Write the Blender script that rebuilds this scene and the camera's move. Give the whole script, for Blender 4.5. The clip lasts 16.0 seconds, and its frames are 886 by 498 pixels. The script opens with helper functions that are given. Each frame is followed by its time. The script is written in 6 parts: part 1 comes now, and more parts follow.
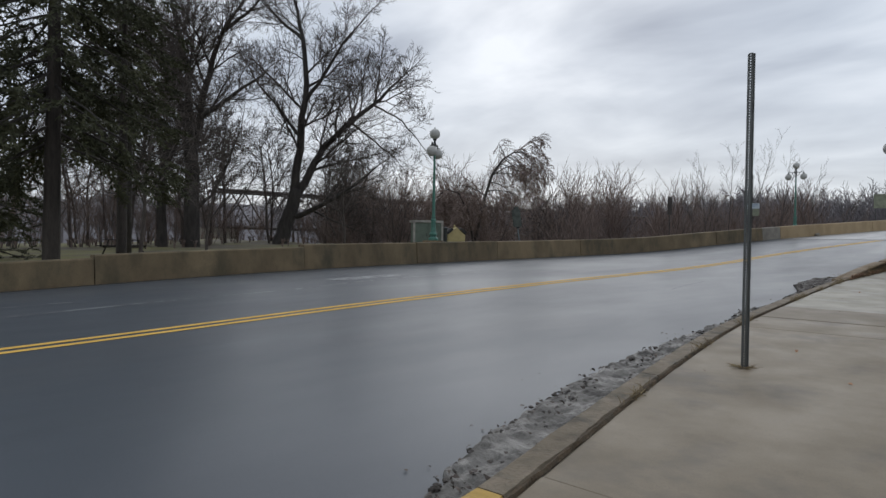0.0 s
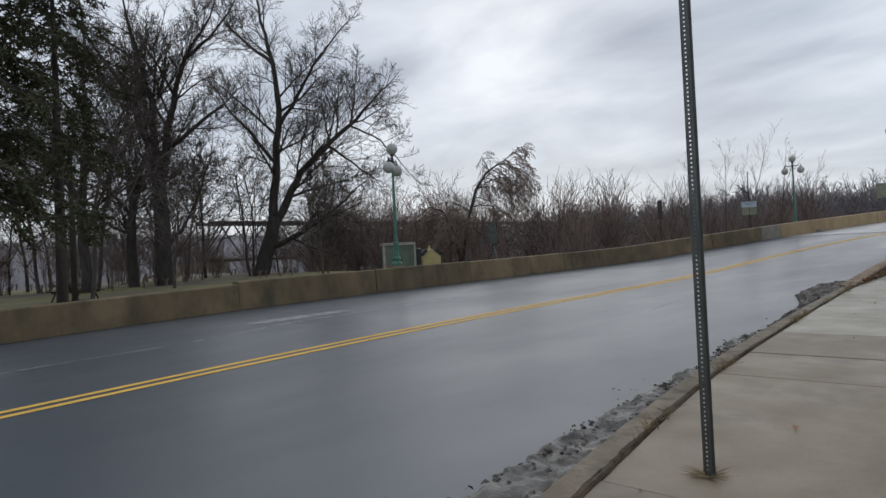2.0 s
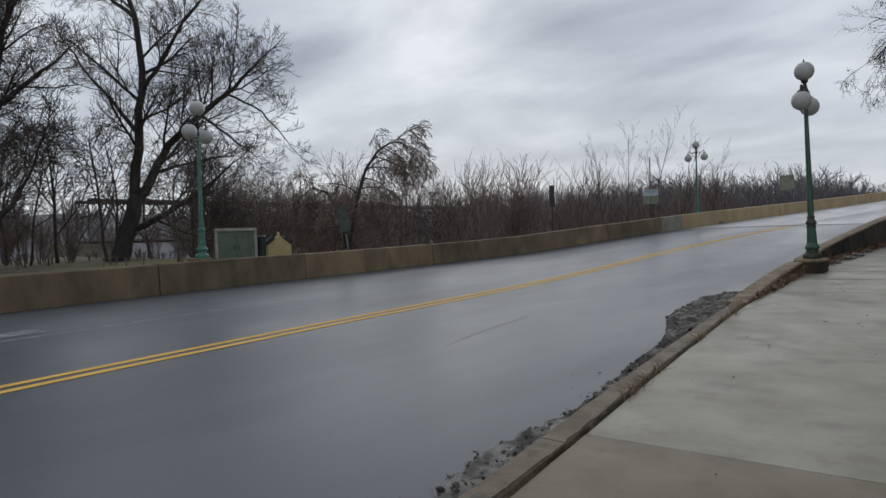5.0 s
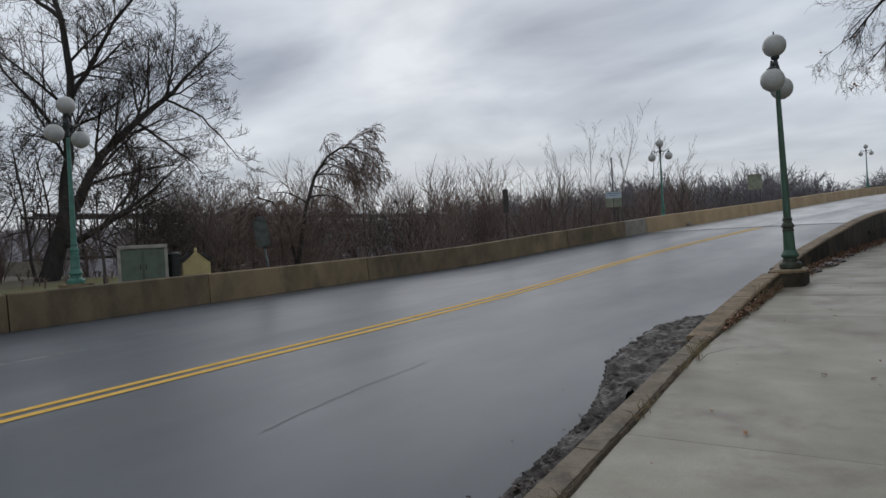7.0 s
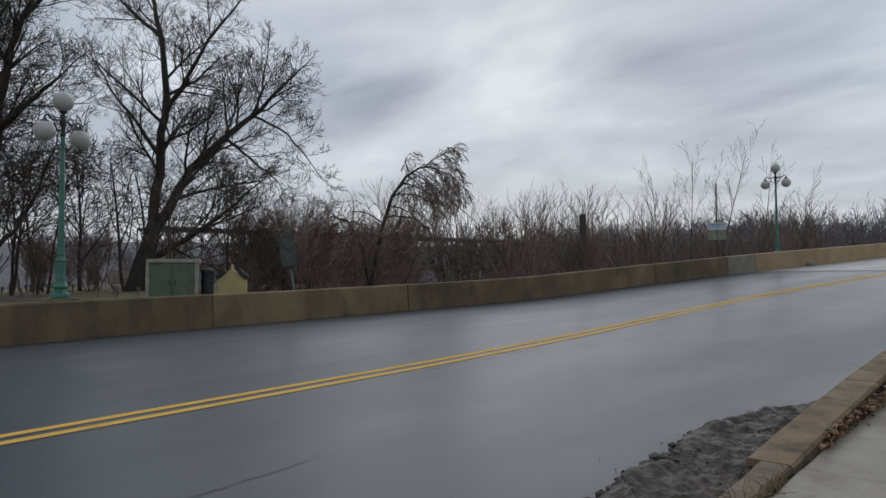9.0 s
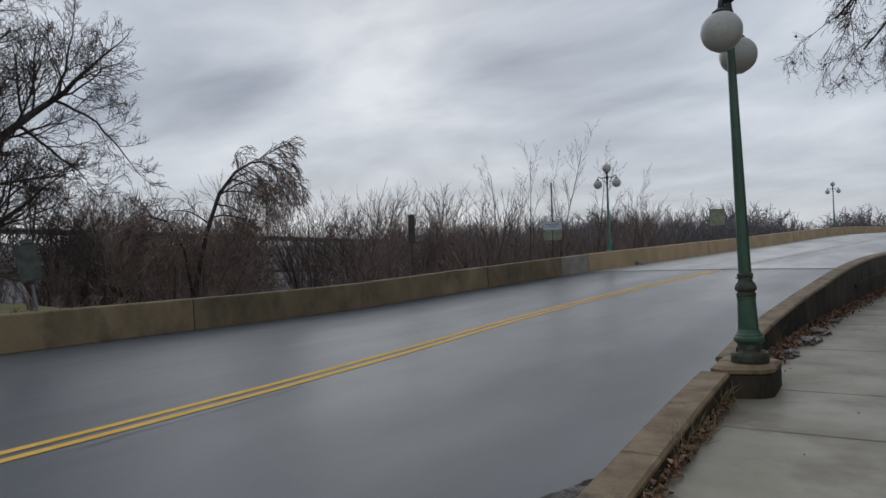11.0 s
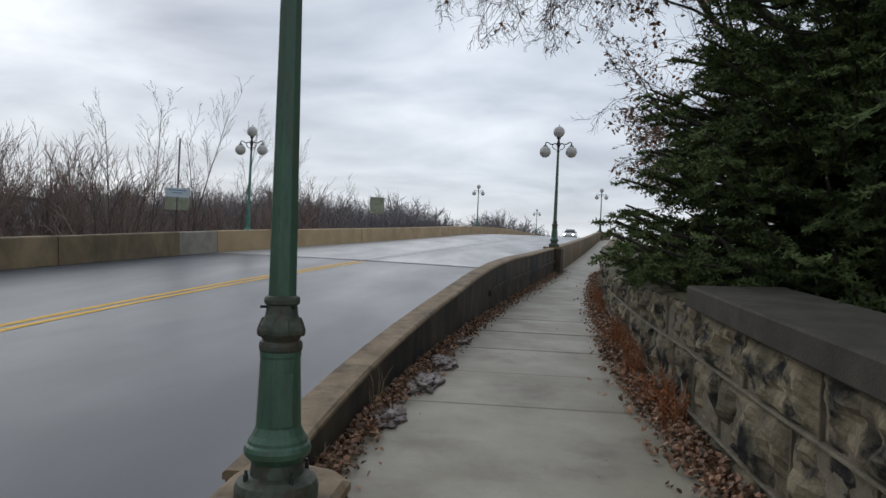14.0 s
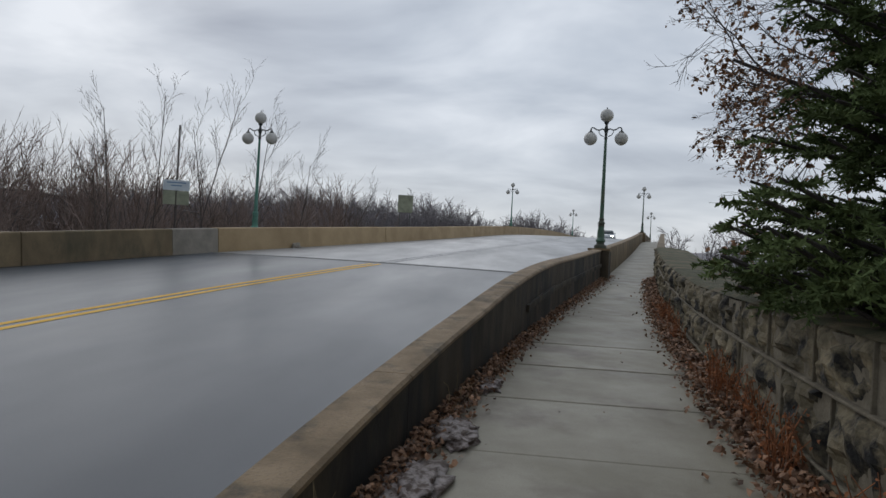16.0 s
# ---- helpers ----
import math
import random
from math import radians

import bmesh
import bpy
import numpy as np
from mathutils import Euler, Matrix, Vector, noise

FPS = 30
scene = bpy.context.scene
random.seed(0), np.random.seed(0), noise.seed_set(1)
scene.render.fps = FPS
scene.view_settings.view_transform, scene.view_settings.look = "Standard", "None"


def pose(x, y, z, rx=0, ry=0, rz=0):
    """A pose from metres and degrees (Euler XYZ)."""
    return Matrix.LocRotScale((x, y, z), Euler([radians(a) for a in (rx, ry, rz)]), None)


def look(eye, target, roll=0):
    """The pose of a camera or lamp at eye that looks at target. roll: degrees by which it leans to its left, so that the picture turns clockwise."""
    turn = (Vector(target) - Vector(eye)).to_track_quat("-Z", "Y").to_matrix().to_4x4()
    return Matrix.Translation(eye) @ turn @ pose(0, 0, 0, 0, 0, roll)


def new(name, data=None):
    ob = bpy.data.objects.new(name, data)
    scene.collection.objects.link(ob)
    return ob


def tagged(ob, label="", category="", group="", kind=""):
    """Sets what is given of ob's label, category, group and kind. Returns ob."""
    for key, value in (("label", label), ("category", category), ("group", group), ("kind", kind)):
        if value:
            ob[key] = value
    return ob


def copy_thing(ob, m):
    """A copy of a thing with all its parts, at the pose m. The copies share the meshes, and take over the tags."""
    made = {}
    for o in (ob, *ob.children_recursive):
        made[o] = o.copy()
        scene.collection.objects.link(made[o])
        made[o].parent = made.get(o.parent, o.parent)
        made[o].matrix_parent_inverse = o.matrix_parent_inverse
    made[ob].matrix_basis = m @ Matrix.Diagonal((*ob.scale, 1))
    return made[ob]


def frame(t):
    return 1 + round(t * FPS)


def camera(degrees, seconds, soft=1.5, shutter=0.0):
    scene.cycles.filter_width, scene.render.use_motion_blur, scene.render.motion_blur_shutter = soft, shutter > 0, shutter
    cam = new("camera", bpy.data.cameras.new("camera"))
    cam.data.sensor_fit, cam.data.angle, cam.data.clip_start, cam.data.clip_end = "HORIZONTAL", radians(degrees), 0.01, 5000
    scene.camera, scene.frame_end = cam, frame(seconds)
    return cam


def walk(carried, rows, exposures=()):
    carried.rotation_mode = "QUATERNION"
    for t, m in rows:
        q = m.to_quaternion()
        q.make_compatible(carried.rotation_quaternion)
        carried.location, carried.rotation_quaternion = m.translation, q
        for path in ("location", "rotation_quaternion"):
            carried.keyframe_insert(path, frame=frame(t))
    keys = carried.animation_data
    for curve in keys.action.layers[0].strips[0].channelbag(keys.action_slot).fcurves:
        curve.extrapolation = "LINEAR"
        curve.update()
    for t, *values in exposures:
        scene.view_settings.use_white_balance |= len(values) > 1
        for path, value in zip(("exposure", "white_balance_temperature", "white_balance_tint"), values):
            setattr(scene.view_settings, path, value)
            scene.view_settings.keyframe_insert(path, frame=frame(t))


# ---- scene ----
cam = camera(68.8, 16.0)
PATH = [
    (0, (2.216, -4.228, 1.879), (0.855, -2.763, 1.856), 1.0),
    (0.5, (2.107, -3.51, 1.945), (0.709, -2.082, 2.026), -0.9),
    (1, (1.919, -2.836, 1.974), (0.51, -1.419, 2.063), 0.9),
    (1.5, (1.769, -2.069, 2.025), (0.393, -0.622, 2.126), -2.7),
    (2, (1.671, -1.592, 2.053), (0.301, -0.134, 2.085), -2.7),
    (2.5, (1.498, -0.468, 2.07), (0.227, 1.076, 2.123), -2.5),
    (3, (1.39, 0.224, 2.057), (0.182, 1.817, 2.023), -2.3),
    (3.5, (1.22, 1.11, 2.064), (0.055, 2.729, 1.93), -0.9),
    (6, (0.56, 5.026, 2.25), (-0.668, 6.604, 2.289), -2.7),
    (6.5, (0.386, 5.672, 2.261), (-0.941, 7.167, 2.195), -0.6),
    (7, (0.337, 6.495, 2.304), (-0.8, 8.14, 2.296), -3.2),
    (7.5, (0.131, 7.379, 2.281), (-1.211, 8.862, 2.276), -1.9),
    (8, (0.041, 7.983, 2.364), (-1.225, 9.531, 2.428), -2.7),
    (8.5, (-0.046, 8.917, 2.29), (-1.458, 10.332, 2.366), -0.1),
    (11, (-0.271, 12.448, 2.579), (-1.332, 14.142, 2.649), -1.5),
    (11.5, (-0.364, 13.221, 2.574), (-1.44, 14.907, 2.557), 0.9),
    (12, (-0.383, 13.935, 2.599), (-1.356, 15.683, 2.577), -1.0),
    (12.5, (-0.396, 14.744, 2.592), (-1.335, 16.508, 2.529), 0.9),
    (13, (-0.369, 15.557, 2.59), (-1.2, 17.375, 2.518), 0.1),
    (13.5, (-0.306, 16.269, 2.63), (-0.701, 18.229, 2.577), 0.1),
    (14, (-0.295, 17.089, 2.702), (-0.426, 19.085, 2.72), 2.7),
    (14.5, (-0.242, 17.840, 2.735), (-0.091, 19.830, 2.857), -0.2),
    (15, (-0.293, 18.668, 2.725), (-0.521, 20.654, 2.792), 0.7),
    (15.5, (-0.268, 19.287, 2.73), (-0.481, 21.272, 2.847), -2.9),
    (16, (-0.339, 20.005, 2.732), (-0.573, 21.991, 2.748), 3.1),
]
EXPOSURES = [(0, 0.23), (1, 0.28), (2.5, 0.15), (3.5, 0.06), (6, 0.0), (11, -0.08), (13.5, -0.03), (14, 0.29), (14.5, 0.14), (15, 0.28), (15.5, 0.02), (16, 0.05)]
walk(cam, [(r[0], look(*r[1:])) for r in PATH], EXPOSURES)

# ---- world, sun, exposure ----
SUN_ELEV, SUN_AZ = radians(32), radians(-35)
world = bpy.data.worlds.new("overcast_sky")
scene.world = world
world.use_nodes = True
wn, wl = world.node_tree.nodes, world.node_tree.links
wn.clear()


def wnode(kind, **kw):
    n = wn.new(kind)
    for k, v in kw.items():
        n.inputs[k].default_value = v
    return n


w_out = wn.new("ShaderNodeOutputWorld")
w_bg = wnode("ShaderNodeBackground", Strength=1.0)
sky = wn.new("ShaderNodeTexSky")
sky.sky_type, sky.sun_disc = "NISHITA", False
sky.sun_elevation, sky.sun_rotation = SUN_ELEV, SUN_AZ
sky_dim = wn.new("ShaderNodeVectorMath")
sky_dim.operation = "SCALE"
sky_dim.inputs["Scale"].default_value = 0.09
wl.new(sky.outputs[0], sky_dim.inputs[0])
coord = wn.new("ShaderNodeTexCoord")
sep = wn.new("ShaderNodeSeparateXYZ")
wl.new(coord.outputs["Generated"], sep.inputs[0])


def wmath(op, a, b=None, clamp=False):
    n = wn.new("ShaderNodeMath")
    n.operation, n.use_clamp = op, clamp
    for i, v in enumerate((a, b)):
        if v is None:
            continue
        if isinstance(v, (int, float)):
            n.inputs[i].default_value = v
        else:
            wl.new(v, n.inputs[i])
    return n.outputs[0]


up = wmath("MAXIMUM", sep.outputs[2], 0.0)
den = wmath("ADD", up, 0.20)
flat = wn.new("ShaderNodeCombineXYZ")
wl.new(wmath("DIVIDE", sep.outputs[0], den), flat.inputs[0])
wl.new(wmath("DIVIDE", sep.outputs[1], den), flat.inputs[1])
turn_w = wn.new("ShaderNodeMapping")
turn_w.inputs["Rotation"].default_value = (0, 0, radians(24))
turn_w.inputs["Scale"].default_value = (0.75, 1.0, 1.0)
wl.new(flat.outputs[0], turn_w.inputs[0])
cloud = wnode("ShaderNodeTexNoise", Scale=1.55, Detail=5.0, Roughness=0.5, Distortion=0.3)
wl.new(turn_w.outputs[0], cloud.inputs["Vector"])
ramp = wn.new("ShaderNodeValToRGB")
ramp.color_ramp.elements[0].position, ramp.color_ramp.elements[0].color = 0.32, (0.285, 0.325, 0.40, 1)
ramp.color_ramp.elements[1].position, ramp.color_ramp.elements[1].color = 0.68, (0.735, 0.78, 0.845, 1)
mid = ramp.color_ramp.elements.new(0.5)
mid.color = (0.50, 0.55, 0.625, 1)
wl.new(cloud.outputs["Fac"], ramp.inputs[0])
haze = wn.new("ShaderNodeMix")
haze.data_type = "RGBA"
haze.inputs["B"].default_value = (0.69, 0.70, 0.725, 1)
hz = wn.new("ShaderNodeMapRange")
hz.inputs["From Min"].default_value, hz.inputs["From Max"].default_value = 0.0, 0.30
hz.inputs["To Min"].default_value, hz.inputs["To Max"].default_value = 0.45, 0.0
wl.new(sep.outputs[2], hz.inputs[0])
wl.new(hz.outputs[0], haze.inputs["Factor"])
wl.new(ramp.outputs[0], haze.inputs["A"])
both = wn.new("ShaderNodeMix")
both.data_type = "RGBA"
both.inputs["Factor"].default_value = 0.90
wl.new(sky_dim.outputs[0], both.inputs["A"])
wl.new(haze.outputs["Result"], both.inputs["B"])
wl.new(both.outputs["Result"], w_bg.inputs[0])
wl.new(w_bg.outputs[0], w_out.inputs[0])

sun = new("sun", bpy.data.lights.new("sun", "SUN"))
sun.data.energy, sun.data.angle, sun.data.color = 0.5, radians(75), (1.0, 0.96, 0.92)
sun.matrix_basis = look((0, 0, 50), (-50 * math.sin(SUN_AZ), -50 * math.cos(SUN_AZ), 50 - 50 * math.tan(SUN_ELEV)))

# ---- materials ----


def mat(name, base, rough=0.8, dark=None, scale=8.0, fine=90.0, bump=0.15, metal=0.0, spec=0.5, stain=None, stain_scale=1.2,
        stain_at=(0.5, 0.65), per_piece=0.0, rough_var=0.1, coat=0.0, stretch=(1, 1, 1), dist=0.01, island=False):
    """Base colour varied by a broad and a fine noise, optional stains, bump of the fine grain."""
    m = bpy.data.materials.new(name)
    m.use_nodes = True
    n, l = m.node_tree.nodes, m.node_tree.links
    b = n["Principled BSDF"]
    b.inputs["Metallic"].default_value = metal
    b.inputs["Specular IOR Level"].default_value = spec
    b.inputs["Coat Weight"].default_value = coat
    tc = n.new("ShaderNodeNewGeometry")
    mp = n.new("ShaderNodeMapping")
    mp.inputs["Scale"].default_value = stretch
    l.new(tc.outputs["Position"], mp.inputs[0])

    def nz(s, detail=4.0, rough_=0.6):
        t = n.new("ShaderNodeTexNoise")
        t.inputs["Scale"].default_value, t.inputs["Detail"].default_value, t.inputs["Roughness"].default_value = s, detail, rough_
        l.new(mp.outputs[0], t.inputs["Vector"])
        return t.outputs["Fac"]

    def mix(a, bb, f, mode="MIX"):
        t = n.new("ShaderNodeMix")
        t.data_type, t.blend_type = "RGBA", mode
        for key, v in (("A", a), ("B", bb), ("Factor", f)):
            if isinstance(v, (tuple, list)):
                t.inputs[key].default_value = (*v, 1)
            elif isinstance(v, (int, float)):
                t.inputs[key].default_value = v
            else:
                l.new(v, t.inputs[key])
        return t.outputs["Result"]

    def rng(v, a, bb, c=0.0, d=1.0):
        t = n.new("ShaderNodeMapRange")
        for i, x in enumerate((a, bb, c, d)):
            t.inputs[i + 1].default_value = x
        l.new(v, t.inputs[0])
        return t.outputs[0]

    dark = dark or tuple(c * 0.6 for c in base)
    broad, grain = nz(scale), nz(fine, 3.0)
    col = mix(base, dark, rng(broad, 0.35, 0.7))
    col = mix(col, tuple(c * 0.75 for c in dark), rng(grain, 0.5, 0.78, 0.0, 0.7))
    if stain:
        col = mix(col, stain, rng(nz(stain_scale, 5.0, 0.65), *stain_at))
    if per_piece:
        oi = n.new("ShaderNodeObjectInfo") if not island else n.new("ShaderNodeNewGeometry")
        v = n.new("ShaderNodeMapRange")
        v.inputs[3].default_value, v.inputs[4].default_value = 1 - per_piece, 1 + per_piece
        l.new(oi.outputs["Random" if not island else "Random Per Island"], v.inputs[0])
        hsv = n.new("ShaderNodeHueSaturation")
        l.new(v.outputs[0], hsv.inputs["Value"])
        l.new(col, hsv.inputs["Color"])
        col = hsv.outputs["Color"]
    l.new(col, b.inputs["Base Color"])
    l.new(rng(broad, 0.3, 0.7, max(0.02, rough - rough_var), min(1, rough + rough_var)), b.inputs["Roughness"])
    if bump:
        bp = n.new("ShaderNodeBump")
        bp.inputs["Strength"].default_value, bp.inputs["Distance"].default_value = bump, dist
        l.new(grain, bp.inputs["Height"])
        l.new(bp.outputs[0], b.inputs["Normal"])
    return m


def plain(name, base, rough=0.5, metal=0.0, emit=0.0, glass=0.0):
    m = bpy.data.materials.new(name)
    m.use_nodes = True
    b = m.node_tree.nodes["Principled BSDF"]
    b.inputs["Base Color"].default_value = (*base, 1)
    b.inputs["Roughness"].default_value, b.inputs["Metallic"].default_value = rough, metal
    b.inputs["Transmission Weight"].default_value = glass
    if emit:
        b.inputs["Emission Color"].default_value = (*base, 1)
        b.inputs["Emission Strength"].default_value = emit
    return m


M_ASPHALT = mat("wet_asphalt", (0.086, 0.099, 0.114), 0.35, (0.070, 0.081, 0.094), 0.35, 160, 0.12, spec=0.30, rough_var=0.07, dist=0.004,
                stain=(0.090, 0.097, 0.106), stain_scale=0.5, stain_at=(0.55, 0.75), stretch=(1, 0.35, 1))
M_DECK = mat("wet_bridge_deck", (0.33, 0.33, 0.33), 0.38, (0.25, 0.25, 0.25), 0.6, 120, 0.10, rough_var=0.1, dist=0.004, stretch=(1, 0.3, 1))
M_SIDEWALK = mat("damp_sidewalk_concrete", (0.36, 0.33, 0.258), 0.5, (0.27, 0.246, 0.19), 1.3, 110, 0.15, per_piece=0.07, rough_var=0.09, dist=0.004,
                 spec=0.28, stain=(0.205, 0.176, 0.14), stain_scale=1.1, stain_at=(0.52, 0.72), stretch=(1, 1, 1))
M_SIDEWALK_TAN = mat("damp_tan_concrete", (0.272, 0.220, 0.152), 0.54, (0.20, 0.162, 0.112), 1.3, 110, 0.15, per_piece=0.07, rough_var=0.09, dist=0.004,
                     spec=0.28, stain=(0.15, 0.125, 0.095), stain_scale=1.1, stain_at=(0.52, 0.72), stretch=(1, 1, 1))
M_KERB = mat("worn_kerb_concrete", (0.235, 0.185, 0.125), 0.75, (0.15, 0.118, 0.078), 2.5, 45, 0.8, stain=(0.075, 0.062, 0.042), stain_scale=3, stain_at=(0.5, 0.68))
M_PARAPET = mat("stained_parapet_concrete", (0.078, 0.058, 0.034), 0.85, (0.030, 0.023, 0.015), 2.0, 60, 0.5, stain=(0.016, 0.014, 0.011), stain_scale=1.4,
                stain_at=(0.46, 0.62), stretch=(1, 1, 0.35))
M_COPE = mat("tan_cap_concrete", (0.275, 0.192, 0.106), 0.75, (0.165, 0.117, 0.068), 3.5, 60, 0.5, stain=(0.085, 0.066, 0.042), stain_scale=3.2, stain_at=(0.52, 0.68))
M_BARRIER = mat("stained_barrier_concrete", (0.215, 0.155, 0.082), 0.78, (0.125, 0.092, 0.052), 1.1, 50, 0.4, stain=(0.070, 0.060, 0.034), stain_scale=1.3,
                stain_at=(0.47, 0.72), per_piece=0.16, stretch=(1, 1, 0.55))
M_BARRIER_NEW = mat("pale_barrier_concrete", (0.37, 0.265, 0.14), 0.75, (0.27, 0.19, 0.10), 0.9, 50, 0.25, per_piece=0.1)
M_GREY_PATCH = mat("grey_patch_concrete", (0.27, 0.24, 0.195), 0.75, (0.18, 0.16, 0.13), 2, 60, 0.25)
M_YELLOW = mat("worn_yellow_paint", (0.86, 0.53, 0.12), 0.85, (0.74, 0.45, 0.10), 3, 90, 0.15, stain=(0.34, 0.21, 0.06), stain_scale=6, stain_at=(0.62, 0.80), spec=0.15)
M_WHITE = mat("faded_white_paint", (0.36, 0.37, 0.38), 0.45, (0.2, 0.2, 0.21), 3, 60, 0.1, stain=(0.09, 0.095, 0.10), stain_scale=5, stain_at=(0.42, 0.62))
M_STONE = mat("rock_faced_stone", (0.25, 0.205, 0.128), 0.9, (0.092, 0.080, 0.054), 4, 17, 0.8, stain=(0.014, 0.013, 0.012), stain_scale=3.0, stain_at=(0.49, 0.60),
              per_piece=0.28, dist=0.02)
M_MORTAR = mat("tan_mortar", (0.21, 0.18, 0.13), 0.9, None, 9, 60, 0.4)
M_CAPSTONE = mat("dark_slate_coping", (0.078, 0.070, 0.056), 0.85, (0.045, 0.041, 0.034), 3, 70, 0.5, spec=0.25, per_piece=0.12)
M_MOSS = mat("mossy_grass", (0.085, 0.082, 0.038), 0.95, (0.045, 0.045, 0.024), 3, 60, 0.6, stain=(0.16, 0.12, 0.07), stain_scale=2)
M_GROUND = mat("winter_ground", (0.15, 0.125, 0.085), 0.95, (0.085, 0.07, 0.05), 0.5, 12, 0.7, stain=(0.17, 0.155, 0.055), stain_scale=0.12, stain_at=(0.40, 0.55))
M_MUD = mat("wet_leaf_mud", (0.098, 0.080, 0.064), 0.6, (0.034, 0.027, 0.022), 6, 38, 1.0, stain=(0.048, 0.038, 0.031), stain_scale=8, stain_at=(0.5, 0.62), dist=0.02, rough_var=0.3)
M_SLUSH = mat("grey_road_silt", (0.195, 0.182, 0.16), 0.55, (0.10, 0.092, 0.08), 4, 60, 0.7, stain=(0.042, 0.036, 0.03), stain_scale=3.2, stain_at=(0.46, 0.62), rough_var=0.25)
M_LEAF = mat("fallen_brown_leaf", (0.32, 0.175, 0.095), 0.65, (0.12, 0.066, 0.042), 9, 60, 0.2, per_piece=0.65, island=True)
M_OAKLEAF = mat("withered_oak_leaf", (0.40, 0.21, 0.11), 0.8, (0.22, 0.115, 0.06), 6, 60, 0.2, per_piece=0.4, island=True)
M_WEED = mat("dead_rust_weed", (0.36, 0.135, 0.05), 0.85, (0.22, 0.085, 0.035), 6, 60, 0.2, per_piece=0.4, island=True)
M_STRAW = mat("dead_straw_grass", (0.30, 0.23, 0.12), 0.85, (0.18, 0.13, 0.07), 6, 60, 0.2, per_piece=0.4, island=True)
M_BARK = mat("dark_wet_bark", (0.062, 0.052, 0.045), 0.85, (0.03, 0.026, 0.023), 3, 30, 0.9, stretch=(1, 1, 0.25), dist=0.03)
M_TWIG = mat("bare_twig_bark", (0.10, 0.081, 0.071), 0.9, (0.06, 0.049, 0.043), 2, 30, 0.0)
M_TWIG_RED = mat("reddish_brush_twig", (0.235, 0.172, 0.146), 0.9, (0.145, 0.106, 0.09), 1, 30, 0.0)
# far twigs: distance haze is painted in as a paler, greyer base colour
M_TWIG_FAR = mat("haze_tinted_far_twig", (0.205, 0.185, 0.19), 0.9, (0.155, 0.14, 0.145), 0.05, 3, 0.0)
M_NEEDLE = mat("spruce_needle", (0.135, 0.175, 0.066), 0.9, (0.050, 0.072, 0.030), 1.3, 14, 0.0, spec=0.12, per_piece=0.35, island=True)
M_NEEDLE_DARK = mat("dark_conifer_needle", (0.066, 0.068, 0.030), 0.85, (0.032, 0.034, 0.016), 0.8, 10, 0.0, per_piece=0.35, island=True)
M_PINE_BARK = mat("conifer_bark", (0.062, 0.050, 0.042), 0.9, (0.024, 0.02, 0.017), 3, 25, 0.9, stretch=(1, 1, 0.2), dist=0.03)
M_GREEN = mat("weathered_dark_green_paint", (0.060, 0.128, 0.080), 0.45, (0.034, 0.072, 0.047), 9, 80, 0.2, stain=(0.115, 0.095, 0.055), stain_scale=9, stain_at=(0.56, 0.74), stretch=(1, 1, 0.22), dist=0.003)
M_PATINA = mat("rust_stained_green_paint", (0.066, 0.084, 0.056), 0.6, (0.034, 0.039, 0.027), 14, 70, 0.5, stain=(0.050, 0.036, 0.021), stain_scale=11, stain_at=(0.48, 0.62), dist=0.004)
M_TEAL = mat("weathered_teal_paint", (0.075, 0.22, 0.165), 0.45, (0.05, 0.14, 0.105), 5, 80, 0.15, stain=(0.05, 0.06, 0.045), stain_scale=7, stain_at=(0.62, 0.76), dist=0.003)
M_IRON = mat("black_iron", (0.022, 0.028, 0.026), 0.5, None, 8, 80, 0.1)
M_GLOBE = mat("frosted_white_globe", (0.52, 0.51, 0.48), 0.35, (0.45, 0.44, 0.41), 3, 30, 0.0, spec=0.5, stain=(0.30, 0.29, 0.26), stain_scale=4, stain_at=(0.6, 0.8))
M_GALV = mat("galvanised_steel_post", (0.13, 0.135, 0.13), 0.42, (0.07, 0.072, 0.07), 12, 90, 0.1, metal=0.6, stretch=(1, 1, 0.2))
M_SIGN_BACK = mat("brown_sign_back", (0.065, 0.052, 0.045), 0.6, None, 5, 60, 0.1)
M_SIGN_PALE = mat("pale_sign_face", (0.50, 0.56, 0.60), 0.4, (0.42, 0.47, 0.52), 3, 60, 0.05)
M_SIGN_BLUE = plain("blue_sign_print", (0.11, 0.20, 0.33), 0.4)
M_SIGN_GREEN = mat("faded_green_sign", (0.29, 0.31, 0.22), 0.5, None, 3, 60, 0.05)
M_SIGN_GREY = mat("dull_grey_green_board", (0.10, 0.112, 0.095), 0.75, (0.062, 0.07, 0.06), 6, 60, 0.1, stain=(0.09, 0.095, 0.08), stain_scale=7, stain_at=(0.55, 0.7))
M_CAB = mat("grey_green_cabinet_paint", (0.115, 0.15, 0.115), 0.55, (0.085, 0.11, 0.085), 3, 60, 0.1, stain=(0.055, 0.055, 0.045), stain_scale=3, stain_at=(0.6, 0.75))
M_CABTOP = mat("pale_stone_trim", (0.40, 0.38, 0.34), 0.7, None, 3, 60, 0.2)
M_HUT = mat("yellow_cream_paint", (0.50, 0.41, 0.19), 0.6, (0.40, 0.32, 0.15), 3, 60, 0.1)
M_CREAM = mat("cream_painted_wood", (0.42, 0.40, 0.30), 0.55, (0.33, 0.31, 0.23), 5, 60, 0.12, stain=(0.22, 0.20, 0.14), stain_scale=5, stain_at=(0.6, 0.75), stretch=(1, 1, 0.2))
M_OXBLOOD = mat("oxblood_painted_wood", (0.10, 0.03, 0.025), 0.5, None, 5, 60, 0.12)
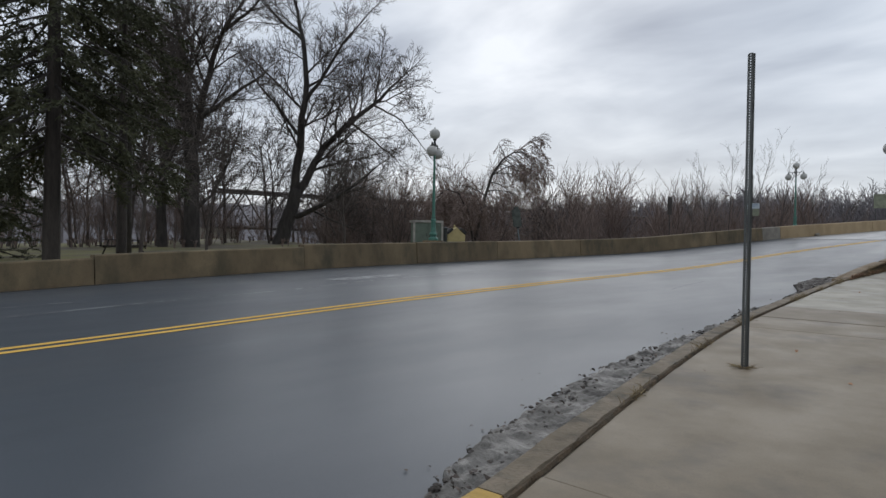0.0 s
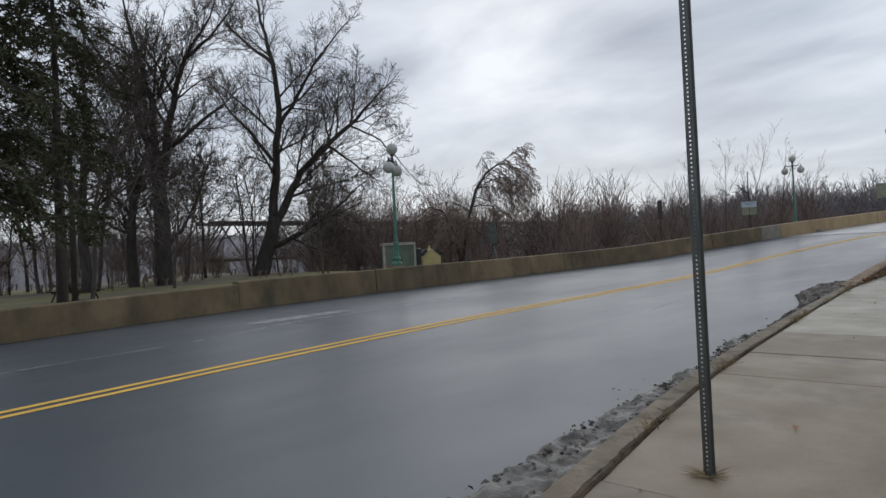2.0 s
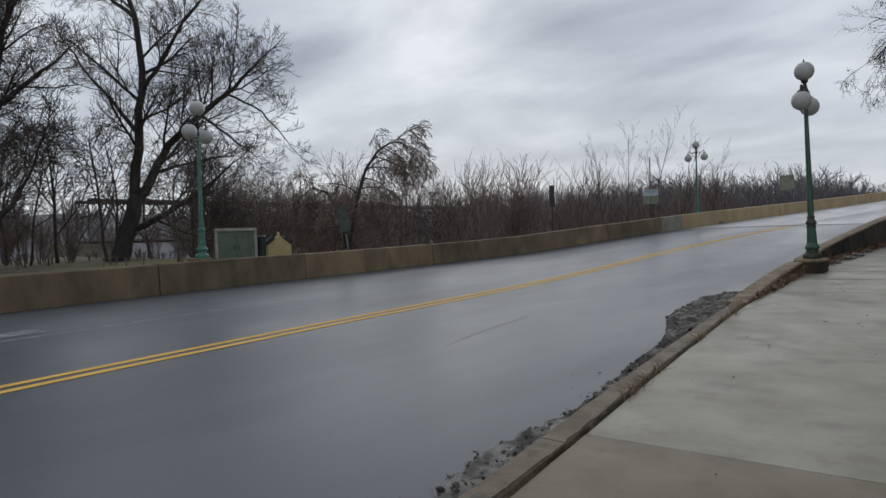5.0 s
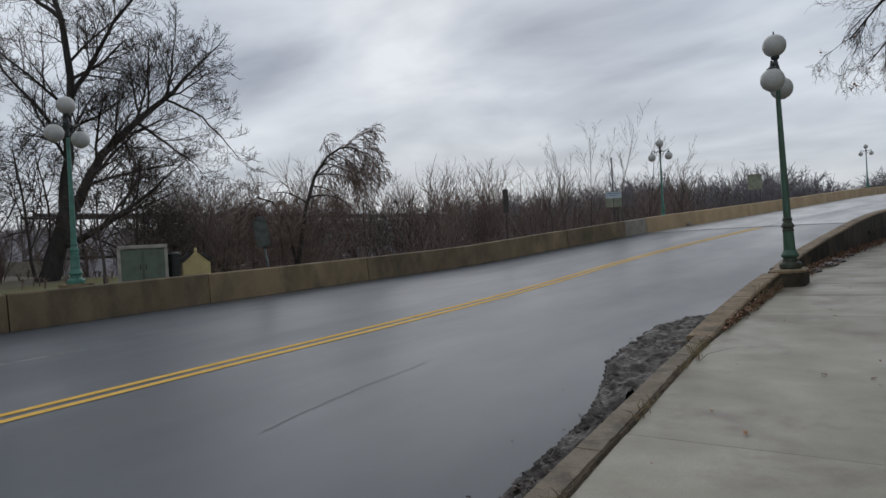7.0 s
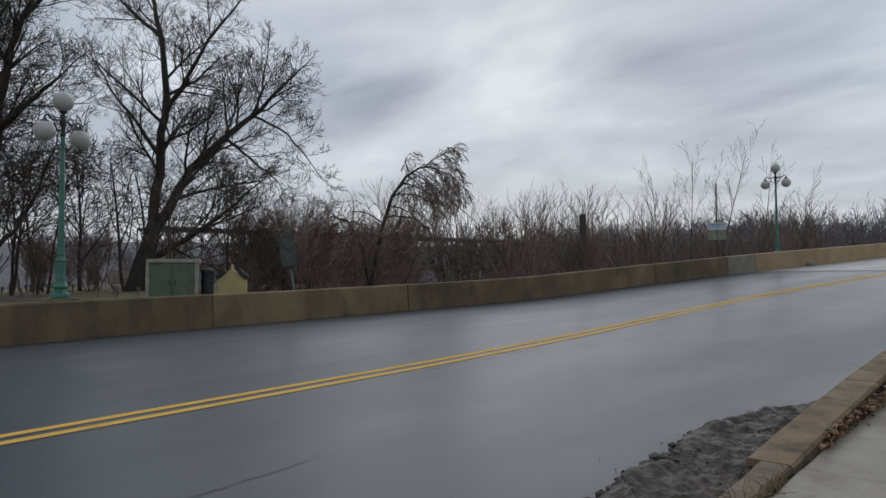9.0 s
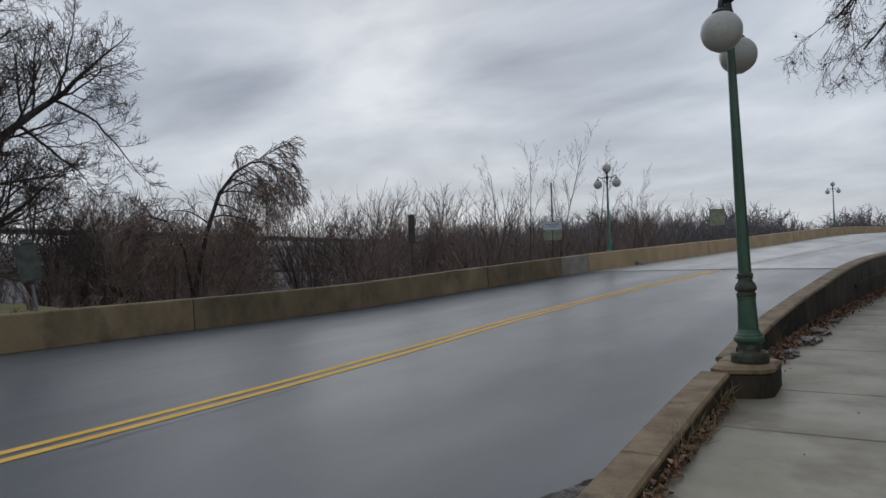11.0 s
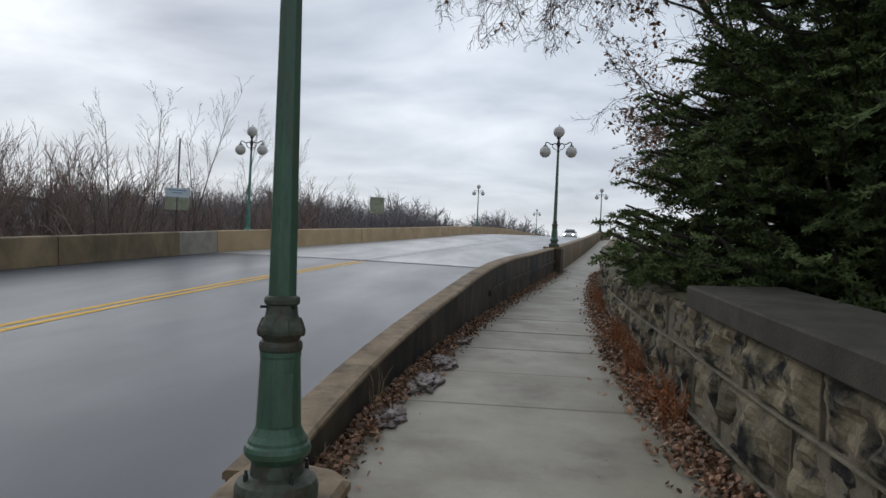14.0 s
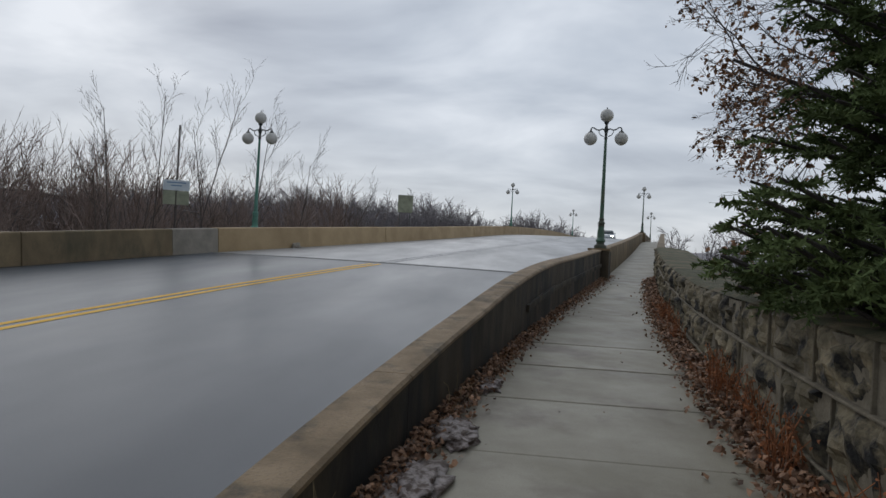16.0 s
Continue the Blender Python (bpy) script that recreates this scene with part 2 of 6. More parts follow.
M_SHELTERGREEN = mat("dark_green_painted_wood", (0.045, 0.075, 0.06), 0.55, None, 5, 60, 0.12)
M_SHINGLE = mat("dark_roof_shingle", (0.05, 0.047, 0.045), 0.85, None, 5, 40, 0.4)
# rusty steel, its colour lightened to stand in for haze over the river
M_STEEL = mat("hazed_rusty_truss_steel", (0.115, 0.10, 0.094), 0.8, None, 0.5, 6, 0.0)
M_WATER = mat("grey_river_water", (0.16, 0.17, 0.18), 0.12, None, 0.05, 1.5, 0.25)
M_JOINT = mat("expansion_joint_steel", (0.27, 0.27, 0.26), 0.6, None, 8, 70, 0.2, metal=0.3)

# ---- small building helpers ----


def smooth_interp(ys, vs):
    """A smooth curve through the given stations."""
    ys, vs = np.array(ys, float), np.array(vs, float)
    sl = np.gradient(vs, ys)

    def f(y):
        y = float(y)
        if y <= ys[0]:
            return float(vs[0] + sl[0] * (y - ys[0]))
        if y >= ys[-1]:
            return float(vs[-1] + sl[-1] * (y - ys[-1]))
        i = int(np.searchsorted(ys, y)) - 1
        h = ys[i + 1] - ys[i]
        t = (y - ys[i]) / h
        return float((2 * t**3 - 3 * t**2 + 1) * vs[i] + (t**3 - 2 * t**2 + t) * h * sl[i] + (3 * t**2 - 2 * t**3) * vs[i + 1] + (t**3 - t**2) * h * sl[i + 1])
    return f


def mesh_of(name, verts, faces, material, flat_shade=True):
    me = bpy.data.meshes.new(name)
    me.from_pydata([tuple(v) for v in verts], [], faces)
    me.materials.append(material)
    if not flat_shade:
        me.shade_smooth()
    me.update()
    return me


def child(ob, parent):
    ob.parent = parent
    return ob


def raw(name, verts, faces, material, parent=None, label="", smooth=False):
    ob = new(name, mesh_of(name, verts, faces, material, not smooth))
    if parent:
        child(ob, parent)
    if label:
        ob["label"] = label
    return ob


def part(name, bm, material, parent=None, label="", smooth=False):
    me = bpy.data.meshes.new(name)
    bmesh.ops.recalc_face_normals(bm, faces=bm.faces)
    bm.to_mesh(me)
    bm.free()
    me.materials.append(material)
    if smooth:
        me.shade_smooth()
    ob = new(name, me)
    if parent:
        child(ob, parent)
    if label:
        ob["label"] = label
    return ob


def box_bm(sx, sy, sz, at=(0, 0, 0), bevel=0.0, rot=0.0):
    """A box with its base centre at `at`, edges bevelled."""
    bm = bmesh.new()
    bmesh.ops.create_cube(bm, size=1)
    bmesh.ops.scale(bm, vec=(sx, sy, sz), verts=bm.verts)
    if bevel:
        bmesh.ops.bevel(bm, geom=bm.edges[:], offset=bevel, segments=2, affect="EDGES")
    bmesh.ops.translate(bm, vec=(0, 0, sz / 2), verts=bm.verts)
    bmesh.ops.rotate(bm, cent=(0, 0, 0), matrix=Matrix.Rotation(rot, 3, "Z"), verts=bm.verts)
    bmesh.ops.translate(bm, vec=at, verts=bm.verts)
    return bm


def lathe_bm(profile, sides=20, at=(0, 0, 0), flute=0.0):
    """Turned form from (radius, height) pairs."""
    bm = bmesh.new()
    rings = []
    for r, z in profile:
        ring = []
        for i in range(sides):
            a = 2 * math.pi * i / sides
            rr = r * (1 - (flute if i % 2 else 0))
            ring.append(bm.verts.new((at[0] + rr * math.cos(a), at[1] + rr * math.sin(a), at[2] + z)))
        rings.append(ring)
    for a, b in zip(rings, rings[1:]):
        for i in range(sides):
            bm.faces.new((a[i], a[(i + 1) % sides], b[(i + 1) % sides], b[i]))
    bm.faces.new(rings[0][::-1])
    bm.faces.new(rings[-1])
    return bm


def tube_data(pts, radii, sides, verts, faces):
    """Adds a tapered tube along pts to the lists."""
    pts = [Vector(p) for p in pts]
    base = len(verts)
    d0 = (pts[1] - pts[0]).normalized()
    ref = Vector((1, 0, 0)) if abs(d0.x) < 0.8 else Vector((0, 1, 0))
    n = len(pts)
    for i, p in enumerate(pts):
        d = (pts[min(i + 1, n - 1)] - pts[max(i - 1, 0)]).normalized()
        u = (ref - d * ref.dot(d)).normalized()
        v = d.cross(u)
        for k in range(sides):
            a = 2 * math.pi * k / sides
            verts.append(p + (u * math.cos(a) + v * math.sin(a)) * radii[i])
    for i in range(n - 1):
        for k in range(sides):
            a, b = base + i * sides + k, base + i * sides + (k + 1) % sides
            faces.append((a, b, b + sides, a + sides))
    faces.append(tuple(base + (n - 1) * sides + k for k in range(sides)))


def strip(name, ys, rows, material, parent=None, smooth=True):
    """A lengthwise sheet: rows are functions of y that give (x, z), from one side to the other."""
    verts, faces, k = [], [], len(rows)
    for y in ys:
        for r in rows:
            x, z = r(y)
            verts.append((x, y, z))
    for i in range(len(ys) - 1):
        for j in range(k - 1):
            a = i * k + j
            faces.append((a, a + 1, a + k + 1, a + k))
    return raw(name, verts, faces, material, parent, smooth=smooth)


def solid_run(name, ys, section, material, parent=None, label="", local=None):
    """A closed solid swept along y: section(y) gives its outline as (x, z) points."""
    verts, faces = [], []
    k = len(section(ys[0]))
    for y in ys:
        verts += [(x, y, z) for x, z in section(y)]
    for i in range(len(ys) - 1):
        for j in range(k):
            a, b = i * k + j, i * k + (j + 1) % k
            faces.append((a, b, b + k, a + k))
    faces.append(tuple(range(k))[::-1])
    faces.append(tuple((len(ys) - 1) * k + j for j in range(k)))
    ob = raw(name, verts, faces, material, parent, label)
    return ob


def steps(a, b, d):
    n = max(1, int(math.ceil((b - a) / d)))
    return [a + (b - a) * i / n for i in range(n + 1)]

# ---- the lie of the place, by stations along y ----
x_kerb = smooth_interp((-14, -6, -1.6, 0.1, 4.8, 7.8, 11, 14, 17, 19.3, 21.5, 23.4, 25, 27.4, 28.7, 31, 35, 40.5, 83, 125, 190),
                       (3.0, 1.25, 0.34, 0.0, -0.75, -1.0, -1.21, -1.38, -1.38, -1.34, -1.29, -1.14, -0.94, -0.55, -0.33, 0.13, 1.0, 2.24, 11.2, 20.1, 33.7))
x_bar = smooth_interp((-40, -10, -1, 7, 13, 18, 23, 28.2, 33, 38, 42, 84, 126, 190), (-12.6, -13.2, -13.6, -14.1, -14.35, -14.3, -13.8, -12.75, -11.6, -10.25, -9.3, -0.5, 8.5, 22))
x_yel = smooth_interp((-40, -10, -2, 3, 10, 15, 21, 25, 28, 31, 34, 38.4, 83), (-5.0, -5.7, -6.1, -6.4, -6.55, -6.6, -6.7, -6.75, -6.5, -6.0, -5.35, -4.35, 5.0))
z_left = smooth_interp((-40, -10, -1, 2.5, 7, 14, 20, 28, 33, 38.6, 44.6, 60, 83, 100, 125, 160, 200), (-0.1, 0.45, 0.66, 0.80, 0.95, 1.10, 1.24, 1.55, 1.92, 2.34, 2.72, 3.65, 5.0, 5.6, 5.95, 5.8, 4.6))
z_right = smooth_interp((-40, -10, 0, 10, 20, 24, 28, 33, 38.6, 44.6, 60, 83, 100, 125, 160, 200), (-0.3, 0.29, 0.55, 0.82, 1.08, 1.27, 1.56, 1.93, 2.32, 2.70, 3.63, 5.0, 5.6, 5.95, 5.8, 4.6))
z_walk = smooth_interp((-40, -10, 0, 10, 20, 23, 26, 30, 35, 40.5, 60, 83, 100, 125, 160, 200), (-0.15, 0.435, 0.70, 0.965, 1.23, 1.335, 1.46, 1.64, 1.90, 2.22, 3.45, 4.90, 5.5, 5.85, 5.7, 4.5))
z_para = smooth_interp((14, 17, 19.3, 20.5, 22.6, 24.5, 26.2, 28.5, 30.3, 32, 35, 40.5, 60, 83, 125, 160), (1.08, 1.32, 1.475, 1.53, 1.72, 1.91, 2.10, 2.37, 2.56, 2.69, 2.84, 3.15, 4.32, 5.72, 6.7, 6.5))
x_wall = smooth_interp((14, 18, 21.3, 24, 27.3, 33, 39.7, 60, 83, 125, 160), (1.25, 1.32, 1.40, 1.52, 1.82, 2.55, 3.72, 7.9, 12.8, 21.6, 29))


def road_z(x, y):
    a, b = x_bar(y), x_kerb(y)
    f = (x - a) / (b - a)
    return z_left(y) * (1 - f) + z_right(y) * f + 0.05 * (1 - (2 * f - 1) ** 2)


Y_JOINT = 38.6


def joint_y(x):
    return Y_JOINT - 0.11 * (x + 4.1)


def road_sheet(name, y0, y1, material, over=0.0, slant0=False, slant1=False):
    verts, faces, ncol = [], [], 15
    ys = steps(y0, y1, 1.0 if y1 < 60 else 2.5)
    for i, y in enumerate(ys):
        for j in range(ncol):
            f = j / (ncol - 1)
            yy = y
            xa = x_bar(y) + 0.02 + (x_kerb(y) - 0.18 - x_bar(y) - 0.02) * f
            if (slant0 and i == 0) or (slant1 and i == len(ys) - 1):
                yy = joint_y(xa)
            verts.append((xa, yy, road_z(xa, yy)))
    for i in range(len(ys) - 1):
        for j in range(ncol - 1):
            a = i * ncol + j
            faces.append((a, a + 1, a + ncol + 1, a + ncol))
    return tagged(raw(name, verts, faces, material, smooth=True), kind="structure")


tagged(road_sheet("road", -40, Y_JOINT, M_ASPHALT, slant1=True), "wet dark grey asphalt road climbing to the bridge", "road")
tagged(road_sheet("bridge_deck", Y_JOINT, 200, M_DECK, slant0=True), "wet pale grey concrete bridge deck", "road")

# steel joint between asphalt and deck
jv, jf = [], []
for i in range(25):
    f = i / 24
    x = x_bar(38) + 0.3 + (x_kerb(38) - 0.3 - x_bar(38) - 0.3) * f
    for dy, dz in ((-0.09, 0.004), (-0.07, 0.016), (-0.012, 0.016), (-0.012, 0.006), (0.012, 0.006), (0.012, 0.018), (0.07, 0.018), (0.09, 0.004)):
        y = joint_y(x) + dy
        jv.append((x, y, road_z(x, y) + dz))
for i in range(24):
    for j in range(7):
        a = i * 8 + j
        jf.append((a, a + 1, a + 9, a + 8))
tagged(raw("expansion_joint", jv, jf, M_JOINT), "dark steel expansion joint across the road", "expansion joint", kind="structure")

# painted lines, 4 mm above the road


def painted(name, xf, y0, y1, width, material, label, dy=1.0):
    ys = steps(y0, y1, dy)
    rows = [lambda y, s=s: (xf(y) + s * width / 2, road_z(xf(y) + s * width / 2, y) + 0.005) for s in (-1, 1)]
    return tagged(strip(name, ys, rows, material), label, "road marking", kind="structure")


for off in (-0.128, 0.128):
    tagged(painted("yellow_line", lambda y, o=off: x_yel(y) + o, -40, 38.2, 0.125, M_YELLOW, "worn yellow centre line painted on wet asphalt"), group="double yellow line")
    tagged(painted("yellow_line_faded", lambda y, o=off: x_yel(y) + o, 38.8, 110, 0.12, M_WHITE, "faded pale centre line on the bridge deck"), group="double yellow line")
x_white = smooth_interp((-30, -1.65, 1.06, 3.7, 5.5, 9.1, 12), (-7.5, -9.05, -9.3, -9.3, -9.7, -9.85, -9.9))
painted("white_line", x_white, -30, 11.5, 0.11, M_WHITE, "thin faded white edge line on asphalt")
painted("white_patch_line", lambda y: -10.5 + 0.04 * (y - 7), 5.5, 8.0, 0.55, M_WHITE, "worn white hatching paint near the barrier")
painted("white_dash", lambda y: -10.36, -6.5, -0.3, 0.1, M_WHITE, "short faded white dash near the barrier")

# narrow dark strip that follows the foot of the left barrier
tagged(painted("gutter_dirt", lambda y: x_bar(y) + 0.13 + 0.03 * noise.noise((y * 0.9, 2, 0)), -20, 38, 0.17, M_MUD, "dark strip along the barrier foot", 0.4), category="road dirt")

# ---- left barrier: panels with open joints ----
barrier = tagged(new("barrier"), "long low brown-stained concrete barrier along the road", "barrier", kind="structure")


def barrier_section(h):
    def sec(y):
        x, z = x_bar(y), z_left(y)
        return [(x + 0.05, z - 0.4), (x + 0.04, z + 0.06), (x - 0.01, z + h - 0.03), (x - 0.035, z + h), (x - 0.29, z + h), (x - 0.315, z + h - 0.03), (x - 0.36, z - 1.2)]
    return sec


cuts = [-40, -30, -20, -10, -3.4, 1.2, 7.2, 12.2, 16.9, 22.6, 28.2, 33.4, 37.7, 39.6, 44.8, 52, 60, 68, 76, 84, 92, 100, 110, 120, 135, 150, 170, 200]
for i, (a, b) in enumerate(zip(cuts, cuts[1:])):
    m = M_GREY_PATCH if a == 37.7 else (M_BARRIER_NEW if a >= 39 else M_BARRIER)
    off = (0.0, 0.012, -0.01, 0.006)[i % 4]
    base = barrier_section((0.60 if b <= 1.3 else (0.68 if b <= 7.3 else 0.76)) + (0.0, 0.012, 0.004)[i % 3])
    solid_run("panel", steps(a + 0.012, b - 0.012, 1.0), lambda y, base=base, off=off: [(x + off, z) for x, z in base(y)], m, barrier)

# ---- right side: kerb, sidewalk slabs, parapet ----
kerb = tagged(new("kerb"), "worn tan concrete kerb edging the sidewalk", "kerb", kind="structure")
M_KERB_YELLOW = mat("chipped_yellow_kerb_paint", (0.60, 0.36, 0.05), 0.6, (0.42, 0.26, 0.05), 4, 60, 0.3, stain=(0.25, 0.2, 0.13), stain_scale=7, stain_at=(0.5, 0.65))


def kerb_section(y):
    x, z, r = x_kerb(y), z_walk(y), z_right(y)
    top = max(z + 0.012, z_para(y) if y > 14.0 else -9)
    lump = 0.022 * noise.noise((y * 1.7, 3.1, 0)) + 0.018 * noise.noise((y * 6, 1.1, 0)) + 0.01 * noise.noise((y * 15, 1.1, 4))
    return [(x - 0.24 + lump, r - 0.2), (x - 0.225 + lump, top - 0.035), (x - 0.19, top + lump * 0.5), (x - 0.03 + lump, top), (x - 0.012 + lump * 0.6, top - 0.03), (x - 0.004, z - 0.25)]


kcuts = [-14, -11, -8, -5, -1.75, 1.2, 4.3, 7.3, 10.3, 13.3, 14.3]
for a, b in zip(kcuts, kcuts[1:]):
    solid_run("kerbstone", steps(a + 0.006, b - 0.006, 0.07), kerb_section, M_KERB_YELLOW if b == -1.75 else M_KERB, kerb)

sidewalk = tagged(new("sidewalk"), "damp grey-tan concrete sidewalk with open joints", "sidewalk", kind="structure")
scuts = [-14, -11, -8, -4.6, -1.4, 1.7, 4.75, 6.0, 7.55, 10.7, 14.4, 16.2, 18.5, 20.18, 23.1, 24.48, 25.95, 27.5, 29.0, 32.5, 35.85, 39.0, 43, 50, 58, 66, 74, 82, 92, 104, 120, 140, 170]


def x_walk_r(y):
    return x_wall(y) + 0.02 if y > 14 else max(x_wall(14) + 0.02, 2.9 if y < 3.0 else 1.3) + (1.6 if y < 4 else 0.0)


random.seed(5)
for i, (a, b) in enumerate(zip(scuts, scuts[1:])):
    tip = random.uniform(-0.006, 0.006)

    def slab(y, a=a, b=b, tip=tip):
        z = z_walk(y) + tip * (2 * (y - a) / (b - a) - 1)
        e = 0.006 if min(y - a, b - y) < 0.010 else 0.0
        return [(x_kerb(y) + 0.012, z - 0.16), (x_kerb(y) + 0.012, z - 0.012), (x_kerb(y) + 0.03, z - e), (x_walk_r(y) * 0.5 + x_kerb(y) * 0.5, z - e), (x_walk_r(y), z - e), (x_walk_r(y), z - 0.16)]
    ys = [a + 0.005, a + 0.015] + steps(a + 0.3, b - 0.3, 0.8) + [b - 0.015, b - 0.005]
    solid_run("slab", ys, slab, M_SIDEWALK_TAN if b < 8 else M_SIDEWALK, sidewalk)
solid_run("bedding", steps(-14, 170, 1.0), lambda y: [(x_kerb(y) - 0.1, z_walk(y) - 0.5), (x_kerb(y) - 0.1, z_walk(y) - 0.035), (x_walk_r(y), z_walk(y) - 0.035), (x_walk_r(y), z_walk(y) - 0.5)], M_MUD, sidewalk, "dark soil under the slabs")

parapet = tagged(new("parapet"), "low stained concrete parapet with a tan cap beside the sidewalk", "parapet", kind="structure")


def para_wall(y):
    x, z, t = x_kerb(y), z_walk(y), z_para(y)
    return [(x - 0.27, min(z, z_right(y)) - 0.5), (x - 0.27, t - 0.05), (x - 0.02, t - 0.05), (x - 0.01, z - 0.3)]


def para_cap(y):
    x, t = x_kerb(y), z_para(y)
    l = 0.006 * noise.noise((y * 2.3, 7, 0))
    return [(x - 0.29, t - 0.052), (x - 0.29, t - 0.015), (x - 0.27, t + l), (x - 0.02, t + l), (x + 0.002, t - 0.02), (x + 0.002, t - 0.045), (x - 0.018, t - 0.052)]


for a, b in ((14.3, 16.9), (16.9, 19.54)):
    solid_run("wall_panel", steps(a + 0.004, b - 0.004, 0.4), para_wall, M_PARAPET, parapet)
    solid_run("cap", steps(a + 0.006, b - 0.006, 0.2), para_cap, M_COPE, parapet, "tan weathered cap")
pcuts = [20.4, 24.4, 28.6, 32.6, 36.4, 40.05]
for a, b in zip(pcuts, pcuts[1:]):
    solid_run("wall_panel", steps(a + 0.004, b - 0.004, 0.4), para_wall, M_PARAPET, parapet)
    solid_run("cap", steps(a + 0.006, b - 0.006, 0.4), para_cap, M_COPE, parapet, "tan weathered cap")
pcuts = [41.05, 48, 55, 62, 69, 76, 83, 90, 100, 115, 130, 150, 170]
for a, b in zip(pcuts, pcuts[1:]):
    solid_run("wall_panel", steps(a + 0.01, b - 0.01, 1.0), para_wall, M_BARRIER, parapet)
    solid_run("cap", steps(a + 0.012, b - 0.012, 1.0), para_cap, M_COPE, parapet, "tan weathered cap")
# recessed groove rail on the tall part of the parapet
solid_run("rail", steps(29.5, 40.0, 0.5), lambda y: [(x_kerb(y) - 0.02, z_para(y) - 0.42), (x_kerb(y) + 0.03, z_para(y) - 0.42), (x_kerb(y) + 0.03, z_para(y) - 0.52), (x_kerb(y) - 0.02, z_para(y) - 0.52)], M_PARAPET, parapet, "raised concrete string course")

# ---- ground ----


def ground_z(x, y):
    xl, xr = x_bar(y), (x_wall(y) if y > 14 else 3.2)
    if x < (xl + xr) / 2:
        d = max(0.0, xl - x)
        river = min(1.0, max(0.0, (y - 26 + 0.12 * (x + 14)) / 22.0))
        z = z_left(min(y, 40)) * (1 - river) - 0.15 + 0.10 * min(1, d / 20)
        z -= river * min(5.5, 1.2 + d * 0.16)
        z -= max(0, d - 55) * 0.06 if d < 120 else 65 * 0.06
        if d <= 0.4:
            z = min(z, z_left(y) - 0.45)
    else:
        d = max(0.0, x - xr)
        river = min(1.0, max(0.0, (y - 29) / 16.0)) * min(1.0, d / 3.0 + 0.15)
        top = (z_walk(min(y, 45)) + 0.85) if y > 14.5 else z_walk(y) - 0.03
        z = top * (1 - river) - 3.5 * river - min(d, 60) * 0.03
        if d < 0.3:
            z = min(z, z_walk(y) - 0.45)
    if xl - 0.4 < x < xr + 0.3:
        z = min(z, z_right(y) - 0.6, z_walk(y) - 0.6, z_left(y) - 0.6)
    return z + 0.06 * noise.noise((x * 0.3, y * 0.3, 0))


gx = sorted(set([-2500, -1200, -600, -350, -220] + [round(v, 2) for v in np.arange(-160, -20, 4)] + [round(v, 2) for v in np.arange(-20, 24, 0.8)] + [27, 32, 40, 55, 80, 120, 200, 400, 900, 2500]))
gy = sorted(set([-2500, -900, -300, -120, -60] + [round(v, 2) for v in np.arange(-40, 60, 1.6)] + [64, 70, 80, 90, 105, 120, 140, 165, 200, 260, 350, 500, 800, 1400, 3000]))
gv = [(x, y, ground_z(x, y)) for y in gy for x in gx]
gf = [(j * len(gx) + i, j * len(gx) + i + 1, (j + 1) * len(gx) + i + 1, (j + 1) * len(gx) + i) for j in range(len(gy) - 1) for i in range(len(gx) - 1)]
tagged(raw("ground", gv, gf, M_GROUND, smooth=True), "brown winter ground with leaf litter and thin grass", "ground", kind="structure")

# ---- street lamps ----
LAMP_BODY = [(0.178, 0.0), (0.188, 0.02), (0.190, 0.075), (0.180, 0.105), (0.150, 0.125), (0.122, 0.135), (0.116, 0.19), (0.128, 0.205), (0.148, 0.225), (0.153, 0.25), (0.147, 0.268),
             (0.136, 0.278), (0.134, 0.292), (0.118, 0.315), (0.102, 0.35), (0.091, 0.66), (0.094, 0.672), (0.094, 0.69), (0.098, 0.70), (0.099, 0.718), (0.095, 0.735), (0.084, 0.742), (0.088, 0.752), (0.097, 0.765), (0.099, 0.785),
             (0.094, 0.81), (0.083, 0.83), (0.074, 0.86), (0.069, 0.90), (0.080, 0.908), (0.082, 0.925), (0.078, 0.938), (0.066, 0.945), (0.041, 3.40), (0.052, 3.42), (0.052, 3.46), (0.040, 3.48), (0.044, 3.60),
             (0.064, 3.66), (0.064, 3.74), (0.045, 3.80), (0.036, 3.88), (0.070, 3.91), (0.075, 3.95), (0.04, 3.965)]


def globe_bm(at, r=0.205):
    prof = [(0.06, -r * 0.98)] + [(r * math.sin(a), -r * math.cos(a)) for a in np.linspace(0.42, math.pi - 0.12, 13)]
    return lathe_bm(prof, 24, at)


